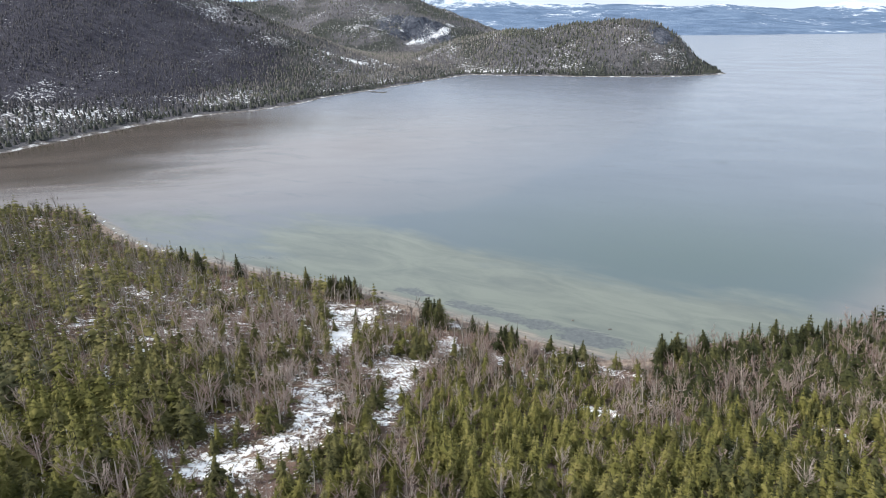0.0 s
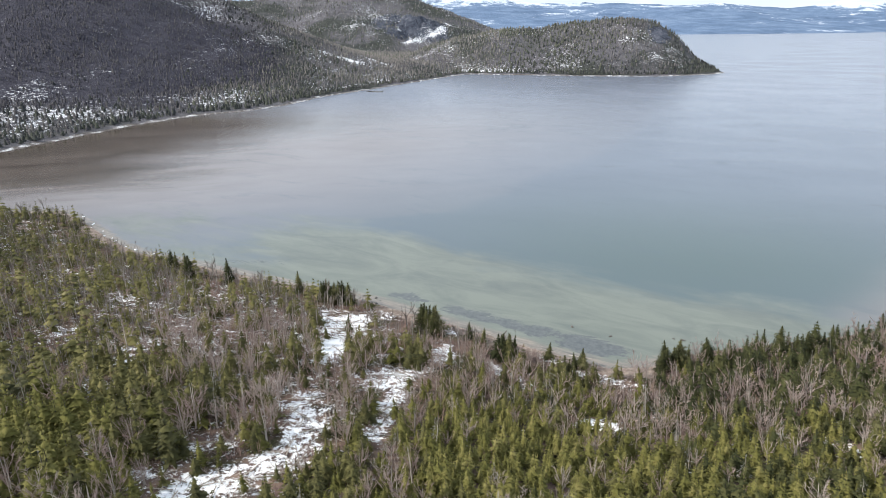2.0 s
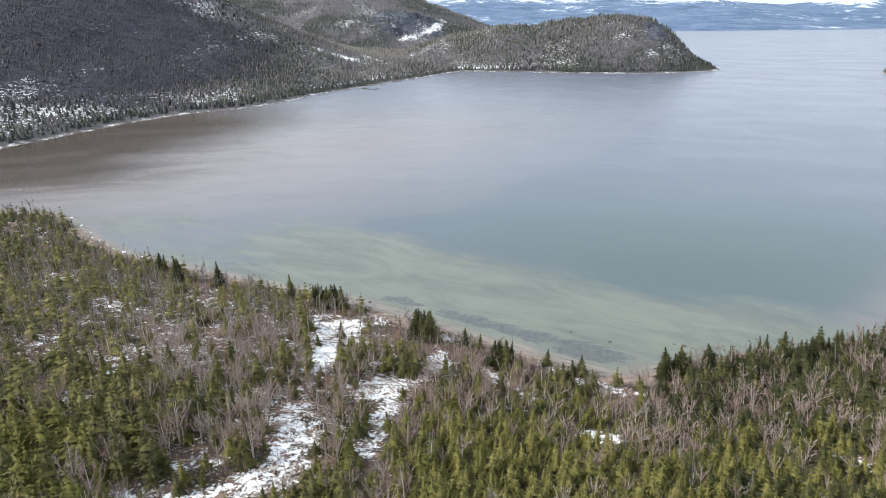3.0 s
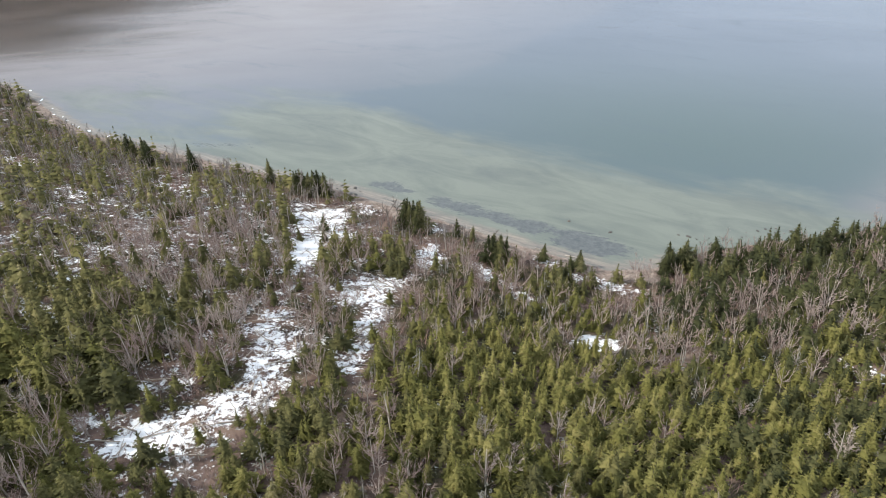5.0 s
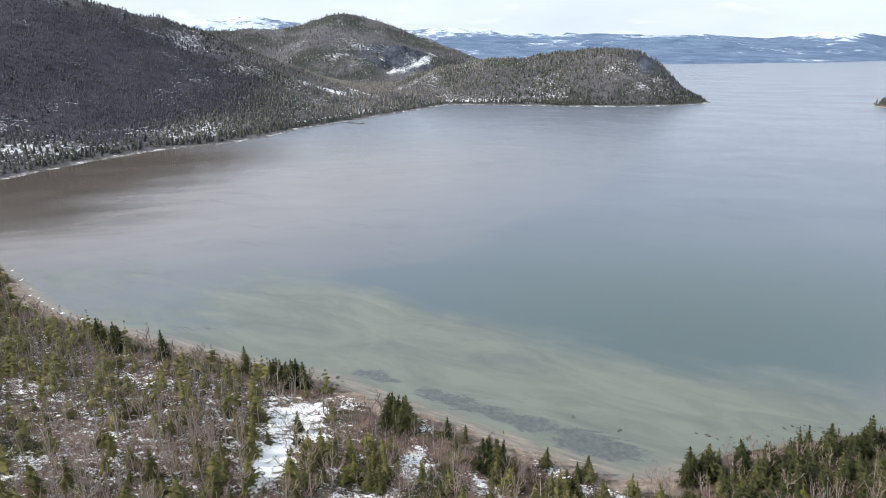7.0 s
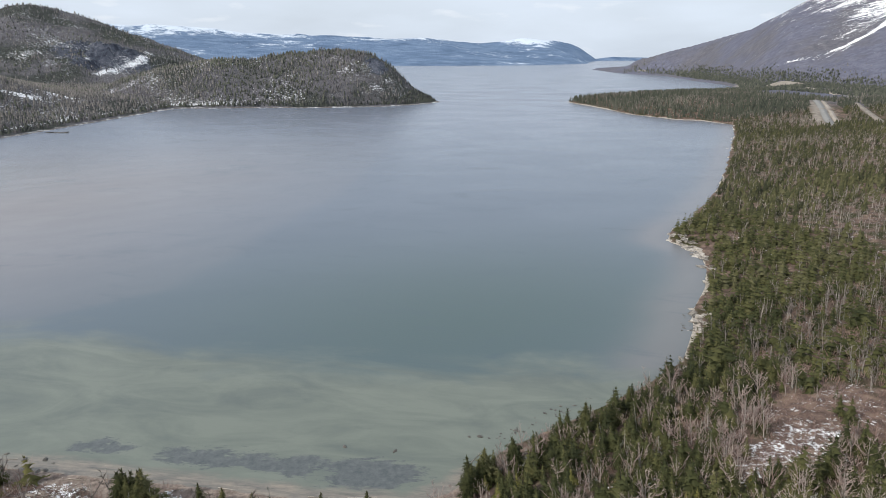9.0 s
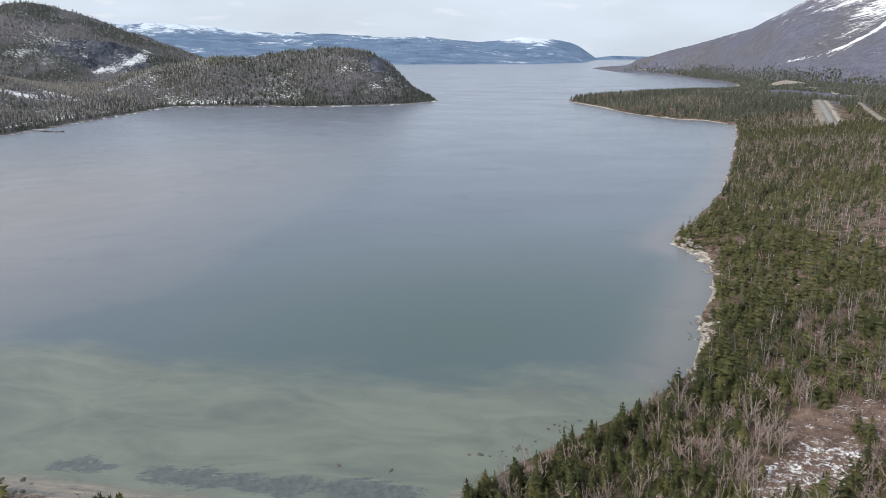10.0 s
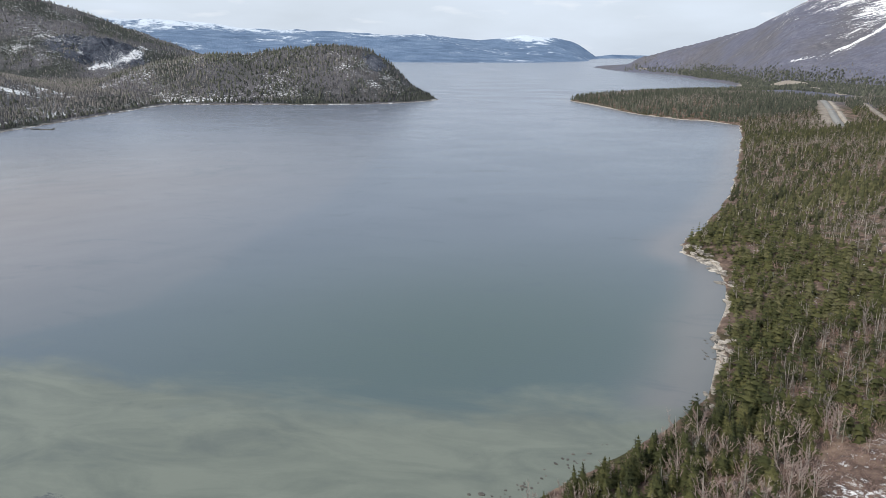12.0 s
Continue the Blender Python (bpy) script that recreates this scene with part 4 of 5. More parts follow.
size = rng.uniform(0.56, 1.22, len(x)) ** 1.1 * tall * (1 + 0.25 * step(-x, 34, 46) * step(-y, -84, -72)) * (1 + 0.08 * step(x, 26, 40) * step(-y, -180, -140))
size = size * (1 - 0.12 * step(x, -16, -8) * (1 - step(y, 92, 104)) * (1 - step(x, 60, 80))) * (1 + 0.12 * step(-x, 84, 110))
size = size * np.where((rng.random(len(x)) > 0.9) & (y > 92), 1.3, 1.0) * (1 - 0.3 * young)
size = size * (1 - 0.07 * ((x > 27) & (y < 170)) * (1 - step(d, 4, 11)))
is_spruce = ok & (dice < share)
is_bare = ok & (dice >= share) & (dice < share + (1 - share) * 0.62)
dead_until = np.where(bank, 0.9, 0.74)
is_dead = ok & (dice >= share + (1 - share) * 0.62) & (dice < share + (1 - share) * dead_until)
is_brush = ok & (dice >= share + (1 - share) * dead_until)
close = ((y < 118) & (np.abs(x) < 74)) | ((x > 20) & (x < 100) & (y < 140))

# stands that rise above the rest along the beach: x, y, half length along the shore, count, least and greatest height
STANDS = [(-50, 141, 6.5, 11, 4.8, 6.6), (-101, 154, 8, 6, 5.8, 7.2), (-24.5, 129, 4.2, 13, 5.0, 7.4), (-4.5, 117, 4.5, 6, 5.2, 7.0), (-9, 124.5, 6, 4, 3.6, 4.8), (11, 117.6, 9, 4, 3.4, 4.8), (29, 120, 5, 6, 4.8, 6.0), (58, 129, 14, 7, 4.4, 5.8)]
LONE = [(-62.5, 147.0, 6.3), (-84.0, 150.0, 7.4), (52.4, 128.5, 7.6), (37.0, 123.6, 6.2), (-41.0, 121.5, 4.9), (27.5, 119.8, 6.8), (31.0, 121.6, 6.4), (-5.0, 117.0, 7.2)]
TALL = list(LONE)
for cx, cy, half, count, lo, hi in STANDS:
    slope = 0.55 if cx > 20 else -0.35
    for _ in range(count):
        u, v = rng.normal(0, 0.45), rng.normal(0, 0.9)
        TALL.append((cx + u * half, cy + slope * u * half + v, rng.uniform(lo, hi)))
near_kinds = [spruce_crown(rng, 17, 9, 7, w, lo, 0.08, sh) for w, lo, sh in ((0.19, 0.08, 0.28), (0.23, 0.06, 0.3), (0.17, 0.14, 0.38), (0.21, 0.1, 0.42), (0.25, 0.05, 0.3))]
wood = piece_mesh("trunk", *spruce_trunk(), BARK)
spruce_variants = [(("trunk", wood), ("crown", piece_mesh("crown", *k, m))) for i, k in enumerate(near_kinds) for m in ((NEEDLES,) if i % 2 else (NEEDLES, DARK_NEEDLES))]
dark_variants = [(("trunk", wood), ("crown", piece_mesh("crown", *k, DARK_NEEDLES))) for k in near_kinds[:3]]
darkest_variants = [(("trunk", wood), ("crown", piece_mesh("crown", *k, DARKEST_NEEDLES))) for k in near_kinds[:3]]
tx, ty, rise_of = np.array(TALL).T
tz, _ = land_height(tx, ty)
single_trees("spruce_tree", darkest_variants, spots_of(tx, ty, tz, rise_of, 0 * tx), rng, "tall dark green spruce above the sandy beach", "tree", "tall spruces by the beach", 1.45)

idx = np.flatnonzero(is_spruce & close)
idx = idx[np.argsort(y[idx] + 0.25 * np.abs(x[idx]))]
single, rest = idx[:270], idx[270:]
sz = lambda i, m: spots_of(x[i], y[i], z[i], m * size[i], tint[i])
single_trees("spruce_tree", spruce_variants, sz(single[(x[single] > -32) | (y[single] < 70)], 4.9), rng, "dense yellow-green young spruce on the forest slope", "tree", "spruces of the near slope", 1.35)
single_trees("spruce_tree", dark_variants, sz(single[(x[single] <= -32) & (y[single] >= 70)], 5.2), rng, "dark green spruce beside the snowy clearing", "tree", "spruces of the near slope", 1.5)
mid_kinds = [joined([(*spruce_crown(rng, 9, 8, 2, w, lo, 0.07, sh), 0), (*spruce_trunk(3), 1)]) for w, lo, sh in ((0.19, 0.08, 0.32), (0.22, 0.06, 0.32), (0.165, 0.14, 0.38), (0.2, 0.1, 0.38), (0.24, 0.06, 0.3), (0.15, 0.2, 0.42))]
light = (tint > np.where(y > 112 + 0.1 * x, 0.8, np.where(x > 22, 0.64, 0.45))) & ((x > -32) | (y < 72)) & ((x < 48) | (y < 86) | ((y > 165) & (tint > 0.55)))
ux, uy = scatter(-13, 74, 48, 102, 2.3)
uz, _ = land_height(ux, uy)
under = (uy > 62 + 0.42 * np.abs(ux) - 45) & (open_ground(ux, uy)[0] < 0.3) & (rng.random(len(ux)) < 0.65)
growth("spruce_wood", mid_kinds, spots_of(ux, uy, uz, rng.uniform(2.2, 3.8, len(ux)), np.clip(rng.normal(0.5, 0.25, len(ux)), 0, 0.98))[under], (NEEDLES, BARK), rng, "low yellow-green spruces under the taller ones", "trees", 1.4)
growth("spruce_wood", mid_kinds, sz(rest[light[rest]], 4.9), (NEEDLES, BARK), rng, "dense yellow-green spruce wood on the near slope", "trees", 1.35)
shade = x > 24
growth("spruce_wood", mid_kinds, sz(rest[~light[rest] & ~shade[rest]], 5.0), (DARK_NEEDLES, BARK), rng, "dark green spruces among bare hardwoods on the slope", "trees", 1.5)
growth("spruce_wood", mid_kinds, sz(rest[~light[rest] & shade[rest]], 4.9), (DARKEST_NEEDLES, BARK), rng, "very dark green firs on the bank beside the bay", "trees", 1.5)
small_kinds = [joined([(*spruce_crown(rng, 5, 6, 1, w, lo, 0.08, sh), 0)]) for w, lo, sh in ((0.2, 0.06, 0.3), (0.17, 0.12, 0.4), (0.23, 0.05, 0.3), (0.15, 0.18, 0.4))]
far_idx = np.flatnonzero(is_spruce & ~close)
growth("spruce_wood", small_kinds, sz(far_idx[light[far_idx]], 4.7), (PLAIN_NEEDLES, BARK), rng, "green spruce wood along the bay's edge", "trees", 1.85)
growth("spruce_wood", small_kinds, sz(far_idx[~light[far_idx] & shade[far_idx]], 4.6), (DARKEST_NEEDLES, BARK), rng, "very dark firs along the rocky shore", "trees", 1.85)
growth("spruce_wood", small_kinds, sz(far_idx[~light[far_idx] & ~shade[far_idx]], 4.7), (DARK_NEEDLES, BARK), rng, "dark spruce wood along the bay's edge", "trees", 1.9)

# leafless hardwoods
bare_variants = [(("trunk", piece_mesh("trunk", *bare_trunk(rng, 5, s), PALE_BARK)), ("crown", piece_mesh("crown", *bare_limbs(rng, 9, 40, 1, 0.8, 0.3, 0.85), TWIGS))) for s in (1, 1, 2, 2, 1)]
idx = np.flatnonzero(is_bare & close)
idx = idx[np.argsort(y[idx] + 0.3 * np.abs(x[idx] + 25))]
single_trees("bare_birch", bare_variants, sz(idx[:220], 5.1), rng, "leafless grey-brown birch with pale bark and fine twigs", "tree", "bare birches of the near slope")
bare_kinds = [joined([(*bare_limbs(rng, 7, 20, 1, 0.9, 0.32, 1.7), 0), (*bare_trunk(rng, 3, s), 1)]) for s in (1, 2, 1, 2, 1)]
growth("hardwood_thicket", bare_kinds, sz(idx[220:], 5.1), (TWIGS, PALE_BARK), rng, "leafless grey-brown hardwoods crowding the slope", "trees")
thin_kinds = [joined([(*bare_limbs(rng, 3, 11, 1, 1.2, 0.32, 3.0), 0), (*bare_trunk(rng, 3, s), 1)]) for s in (1, 2, 1, 2)]
growth("hardwood_thicket", thin_kinds, sz(np.flatnonzero(is_bare & ~close), 4.9), (DULL_TWIGS, PALE_BARK), rng, "leafless grey hardwoods along the bay's edge", "trees")

# dead standing spruces
snag_forms = [spruce_crown(rng, 11, 7, 4, w, 0.2, g, 0.45, False) for w, g in ((0.17, 0.3), (0.21, 0.4), (0.14, 0.25))]
snag_variants = [(("trunk", piece_mesh("trunk", *spruce_trunk(5), DRIFTWOOD)), ("crown", piece_mesh("crown", *form, LICHEN))) for form in snag_forms]
idx = np.flatnonzero(is_dead & close)
single_trees("dead_spruce", snag_variants, sz(idx[:160], 4.6), rng, "grey dead standing spruce hung with lichen", "tree", "dead spruces of the slope")
snag_kinds = [joined([(*spruce_crown(rng, 8, 5, 2, w, 0.2, 0.35, 0.45, False), 0), (*spruce_trunk(3), 0)]) for w in (0.17, 0.21, 0.14, 0.18)]
growth("dead_spruce_stand", snag_kinds, np.concatenate([sz(idx[160:], 4.6), sz(np.flatnonzero(is_dead & ~close), 4.6)]), (LICHEN,), rng, "grey dead spruces scattered through the wood", "trees")

# brush under and between the trees
bx, by = scatter(-150, 150, 44, 170, 2.0)
bz, bd = land_height(bx, by)
bfree, bsnow = open_ground(bx, by)
bok = (bd > 0.9) & (rng.random(len(bx)) < np.where(bfree > 0.3, np.where(bsnow > 0.7, 0.1, 0.45), 0.6) * np.where((bx < -10) & (by > 85), 1.6, 1.0))
bok &= ~((by < 98) & (bx > -14) & (bx < 60))
cx0, cy0 = scatter(62, 126, 94, 133, 1.15)
cz0, _ = land_height(cx0, cy0)
cfree, _ = open_ground(cx0, cy0)
cok = rng.random(len(cx0)) < np.where(cfree > 0.4, 0.75, 0.45)
brush_kinds = [joined([(*brush_clump(rng, 8, 0.021), 0)]) for _ in range(5)]
growth("brush", brush_kinds, np.concatenate([spots_of(bx, by, bz, rng.uniform(0.7, 2.0, len(bx)), rng.random(len(bx)))[bok], spots_of(cx0, cy0, cz0, rng.uniform(0.7, 1.7, len(cx0)), rng.random(len(cx0)))[cok], sz(np.flatnonzero(is_brush & close), 2.6)]), (BRUSH,), rng, "leafless reddish-brown brush between the trees", "bushes", 0.8)
growth("brush", [joined([(*brush_clump(rng, 12, 0.02), 0)]) for _ in range(4)], sz(np.flatnonzero(is_brush & ~close), 2.6), (BRUSH,), rng, "leafless brown brush along the bay", "bushes", 0.8)

# ---- the wood on the right-hand plain and on the spit ----
x, y = scatter(150, 760, 200, 960, 3.25)
z, d = land_height(x, y)
ok = (d > 1.6 + 2 * fbm(x, y, 30, 3)) & (y < 900 + 0.1 * x)
patch0 = fbm(x, y, 14, 3)
road_off = (x - 480) * 0.738 - (y - 485.5) * 0.674
ok &= (x >= 190) | (y >= 330)
ok &= ~((road_off > -12 - 3 * patch0) & (road_off < 4 + 14 * step(x, 475, 530) + 6 * patch0) & (x > 468) & (x < 645)) & ~((np.abs(road_off - 38) < 6) & (x > 500) & (x < 660)) & (x < 300 + 0.75 * y)
ok &= np.hypot((x - 725) / 50, (y - 765) / 95) + 0.5 * fbm(x, y, 30, 3) > 1
keep_p = np.where(y > 600, 0.8, 0.95)
patch = 1.25 * fbm(x * 0.45, y, 55, 4)
ok &= rng.random(len(x)) < keep_p
dice = rng.random(len(x))
conifer = ok & (dice < np.where(y < 600, 0.63, 0.72) + 0.7 * patch)
tint = np.clip(0.45 + 0.4 * fbm(x, y, 90, 3) + rng.normal(0, 0.24, len(x)), 0.02, 0.98)
size = rng.uniform(0.5, 1.2, len(x)) * (1 + 0.12 * fbm(x, y, 50, 3))
tiny_kinds = [joined([(*tiered_crown(rng, 4, 6, w), 0)]) for w in (0.2, 0.16, 0.25, 0.19, 0.22, 0.17)]
spit_kinds = [joined([(*tiered_crown(rng, 3, 5, w), 0)]) for w in (0.2, 0.16, 0.24, 0.18)]
sparse_kinds = [joined([(*bare_limbs(rng, 2, 5, 1, 1.2, 0.3, 6.0), 0), (*bare_trunk(rng, 1, 1), 1)]) for _ in range(4)]
plain = y < 570
growth("spruce_wood", tiny_kinds, sz(np.flatnonzero(conifer & plain), 4.8), (PLAIN_NEEDLES,), rng, "green spruce wood on the plain beside the bay", "trees", 1.9)
growth("spruce_wood", spit_kinds, sz(np.flatnonzero(conifer & ~plain), 6.4), (SPIT_NEEDLES,), rng, "olive-dark spruce wood on the low spit", "trees", 1.4)
growth("hardwood_thicket", sparse_kinds, sz(np.flatnonzero(ok & ~conifer), 5.2), (DULL_TWIGS, PALE_BARK), rng, "leafless grey hardwoods on the plain and spit", "trees", 1.4)

# ---- woods of the far side ----
x, y = scatter(-640, 245, 250, 1120, 3.3)
z, d = left_height(x, y)
n0 = fbm(x, y, 90, 4)
ok = (d > 5) & (rng.random(len(x)) < np.where(d < 14, 0.85, 0.72 + 0.6 * n0)) & ~(np.hypot((x - 150) / 20, (y - 912) / 26) < rng.uniform(0.5, 1.1, len(x))) & ((y < 1010) | (x < -60))
bare_of = far_shore_values(x, y, z, d)["snow"]
ok &= rng.random(len(x)) > 0.7 * step(bare_of, 0.31, 0.42)
dice = rng.random(len(x))
# the same painted shade, lowering the tint of the trees there
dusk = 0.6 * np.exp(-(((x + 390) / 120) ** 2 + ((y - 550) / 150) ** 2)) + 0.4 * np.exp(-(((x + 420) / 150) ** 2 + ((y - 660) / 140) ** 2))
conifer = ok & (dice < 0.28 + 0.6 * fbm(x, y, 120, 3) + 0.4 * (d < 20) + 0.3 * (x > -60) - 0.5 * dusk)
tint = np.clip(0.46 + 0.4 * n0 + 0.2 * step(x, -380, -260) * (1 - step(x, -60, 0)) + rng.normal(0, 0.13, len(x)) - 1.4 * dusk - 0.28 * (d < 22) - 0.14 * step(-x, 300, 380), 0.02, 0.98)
size = rng.uniform(0.6, 1.2, len(x)) * (1 - 0.25 * dusk)
cone_kinds = [joined([(*tiered_crown(rng, 2, 6, w), 0)]) for w in (0.28, 0.24, 0.34, 0.26)]
pole_kinds = [joined([(*tiered_crown(rng, 2, 4, w, 0.6), 0)]) for w in (0.2, 0.26, 0.17, 0.23)]
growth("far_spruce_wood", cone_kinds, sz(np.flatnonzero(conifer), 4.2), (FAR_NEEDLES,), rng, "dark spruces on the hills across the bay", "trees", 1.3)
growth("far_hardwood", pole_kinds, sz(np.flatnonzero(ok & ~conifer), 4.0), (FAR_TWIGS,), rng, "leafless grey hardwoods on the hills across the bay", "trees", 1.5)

# woods between the spit and the mountain, thinning up its slope
x, y = scatter(480, 1420, 560, 1900, 8.5)
z, d = land_height(x, y)
n0 = fbm(x, y, 120, 4)
chance = (0.8 + 0.4 * n0) * (1 - step(z + 14 * n0, 18, 52))
ok = (d > 6) & (x > 300 + 0.3 * y) & (rng.random(len(x)) < chance) & ~((np.hypot((x - 905) / 45, (y - 1000) / 34) < 1) | (np.hypot((x - 830) / 60, (y - 870) / 22) < 1)) & ((x > 760) | (y > 955))
conifer = ok & (rng.random(len(x)) < 0.72 + 0.8 * n0 - 1.4 * step(z, 14, 42))
tint = np.clip(0.5 + rng.normal(0, 0.14, len(x)), 0.02, 0.98)
size = rng.uniform(0.6, 1.15, len(x))
growth("far_spruce_wood", cone_kinds, sz(np.flatnonzero(conifer), 6.0), (FAR_NEEDLES,), rng, "dark spruces below the mountain", "trees", 1.8)
growth("far_hardwood", pole_kinds, sz(np.flatnonzero(ok & ~conifer), 4.0), (FAR_TWIGS,), rng, "leafless grey hardwoods on the mountain's lower slope", "trees", 1.8)

# a belt of dark spruces along the mountain's foot
x, y = scatter(640, 1280, 700, 1560, 4.8)
z, d = land_height(x, y)
belt = (0.85 + 0.8 * fbm(x, y, 110, 4)) * (1 - step(z + 12 * fbm(x, y, 160, 3), 16, 38))
ok = (d > 5) & (rng.random(len(x)) < belt) & ~((np.hypot((x - 905) / 45, (y - 1000) / 34) < 1) | (np.hypot((x - 830) / 60, (y - 870) / 22) < 1)) & ((x > 760) | (y > 955))
tint = np.clip(0.35 + rng.normal(0, 0.16, len(x)), 0.02, 0.98)
size = rng.uniform(0.6, 1.15, len(x))
growth("far_spruce_wood", cone_kinds, sz(np.flatnonzero(ok), 4.4), (FAR_NEEDLES,), rng, "dark belt of spruces at the mountain's foot", "trees", 1.9)

# woods on the cliff hill
x, y = scatter(-760, -60, 1100, 1520, 7.5)
z, d = left_height(x, y)
n0 = fbm(x, y, 80, 4)
ok = (d > 6) & (rng.random(len(x)) < 0.75 + 0.6 * n0) & ~((np.hypot((x + 235) / 50, (y - 1275) / 45) < 1) & (z > 30))
conifer = ok & (rng.random(len(x)) < 0.4 + 0.7 * n0 - 0.3 * step(z, 60, 120))
tint = np.clip(0.4 + rng.normal(0, 0.2, len(x)), 0.02, 0.98)
size = rng.uniform(0.6, 1.15, len(x))
growth("far_spruce_wood", cone_kinds, sz(np.flatnonzero(conifer), 4.6), (FAR_NEEDLES,), rng, "dark spruces on the cliff hill", "trees", 1.3)
growth("far_hardwood", pole_kinds, sz(np.flatnonzero(ok & ~conifer), 5.0), (FAR_TWIGS,), rng, "leafless grey hardwoods on the cliff hill", "trees", 1.5)

# the wood goes on under and behind the start of the flight
x, y = scatter(-150, 150, -110, 60, 2.05)
z, d = land_height(x, y)
ok = ~((y > 62 + 0.42 * np.abs(x) - 45) & (y > 44)) & (rng.random(len(x)) > 0.97 * open_ground(x, y)[0])
dice = rng.random(len(x)) + 0.5 * fbm(x, y, 25, 3)
under = (np.abs(x + 5) < 58) & (y > -20)
tint, size = np.clip(0.5 + 0.4 * fbm(x, y, 30, 3) + rng.normal(0, 0.2, len(x)), 0.02, 0.98), rng.uniform(0.5, 1.2, len(x))
conifer, bare = ok & (dice < 0.84), ok & (dice >= 0.84)
growth("spruce_wood", small_kinds, sz(np.flatnonzero(conifer & under), 4.6), (NEEDLES,), rng, "green spruce wood high on the slope", "trees", 1.6)
growth("spruce_wood", tiny_kinds, sz(np.flatnonzero(conifer & ~under), 4.6), (NEEDLES,), rng, "green spruce wood on the upper slope", "trees", 1.6)
growth("hardwood_thicket", thin_kinds, sz(np.flatnonzero(bare & under), 4.8), (DULL_TWIGS, PALE_BARK), rng, "leafless grey hardwoods high on the slope", "trees")


# ---- road, gravel pit and poles behind the plain ----
def strip(name, path, half, lift, material, label, category, kind="structure"):
    """A band laid over the ground along a path."""
    co, faces = [], []
    pts = np.array(path, float)
    t = np.linspace(0, len(pts) - 1, 40)
    cx, cy = np.interp(t, range(len(pts)), pts[:, 0]), np.interp(t, range(len(pts)), pts[:, 1])
    dx, dy = np.gradient(cx), np.gradient(cy)
    ln = np.hypot(dx, dy)
    nx, ny = -dy / ln, dx / ln
    cz, _ = land_height(cx, cy)
    cz = np.convolve(np.pad(cz, 6, mode="edge"), np.ones(13) / 13, "valid") + lift
    for k in range(len(t)):
        for side, drop in ((-1.0, -1.2), (-1.0, 0.0), (1.0, 0.0), (1.0, -1.2)):
            co.append((cx[k] + nx[k] * half * side, cy[k] + ny[k] * half * side, cz[k] + drop))
    for k in range(len(t) - 1):
        for c in range(3):
            faces.append((4 * k + c, 4 * k + c + 1, 4 * k + c + 5, 4 * k + c + 4))
    me = raw_mesh(name, np.array(co), np.array(faces))
    me.materials.append(material)
    return tagged(new(name, me), label, category, kind=kind)


ROAD_LINE = [(470, 474.5), (480, 485.5), (540, 551.5), (606, 624), (640, 661)]
strip("gravel_shoulder", [(x + 5.0, y - 4.6) for x, y in ROAD_LINE[1:]], 2.0, 0.5, GRAVEL, "pale gravel shoulder beside the road", "shoulder")
strip("road", ROAD_LINE, 3.2, 1.0, ASPHALT, "pale worn asphalt road through the trees", "road")
strip("gravel_track", [(505, 456.5), (519, 472), (566, 523), (614, 576), (655, 620)], 2.6, 0.7, GRAVEL, "pale gravel track behind the spruces", "track")
strip("road", [(752, 735), (800, 800), (840, 860), (880, 930)], 4.0, 0.8, GRAVEL, "pale gravel track towards the pit", "road")


def mound(name, x, y, size, tall, material, label, category, seed):
    r = np.random.default_rng(seed)
    g = np.linspace(-1, 1, 21)
    gx, gy = np.meshgrid(g, g)
    rad = np.hypot(gx, gy * 1.1)
    px, py = x + gx * size, y + gy * size
    base, _ = land_height(px, py)
    pz = base - 0.6 + (tall + 0.6) * np.clip(1 - rad, 0, None) ** 0.8 * (1 + 0.35 * fbm(px, py, size * 0.5, 4))
    idx = np.arange(441).reshape(21, 21)
    quads = np.stack([idx[:-1, :-1], idx[:-1, 1:], idx[1:, 1:], idx[1:, :-1]], -1).reshape(-1, 4)
    me = raw_mesh(name, np.stack([px, py, pz], -1).reshape(-1, 3), quads)
    me.materials.append(material)
    return tagged(new(name, me), label, category)


mound("gravel_mound", 915, 1005, 36, 9, GRAVEL, "pale sandy gravel mound beside the track", "gravel", 1)
mound("gravel_mound", 500, 524, 12, 2.2, GRAVEL, "pale spoil heap beside the road", "gravel", 2)


def utility_pole(x, y, tall):
    z, _ = land_height(np.array([x]), np.array([y]))
    base = new("utility_pole")
    co, tris = [], []
    stick(co, tris, (0, 0, -0.5), (0, 0, tall), 0.22, 0.15, 8)
    co2, tris2 = [], []
    stick(co2, tris2, (-1.2, 0, tall - 0.8), (1.2, 0, tall - 0.8), 0.12, 0.12, 4)
    for name, c, t in (("shaft", co, tris), ("crossarm", co2, tris2)):
        ob = new(name, piece_mesh(name, np.array(c), np.array(t), POLE_WOOD))
        ob.parent = base
    base.matrix_world = pose(x, y, float(z[0]), 0, 0, 40)
    tagged(base, "grey wooden utility pole with a crossarm", "pole", "poles along the road")


for px, py, ph in ((640, 600, 12), (690, 645, 12), (745, 690, 12), (800, 735, 12), (860, 800, 13), (590, 660, 11), (900, 850, 13)):
    utility_pole(px, py, ph)


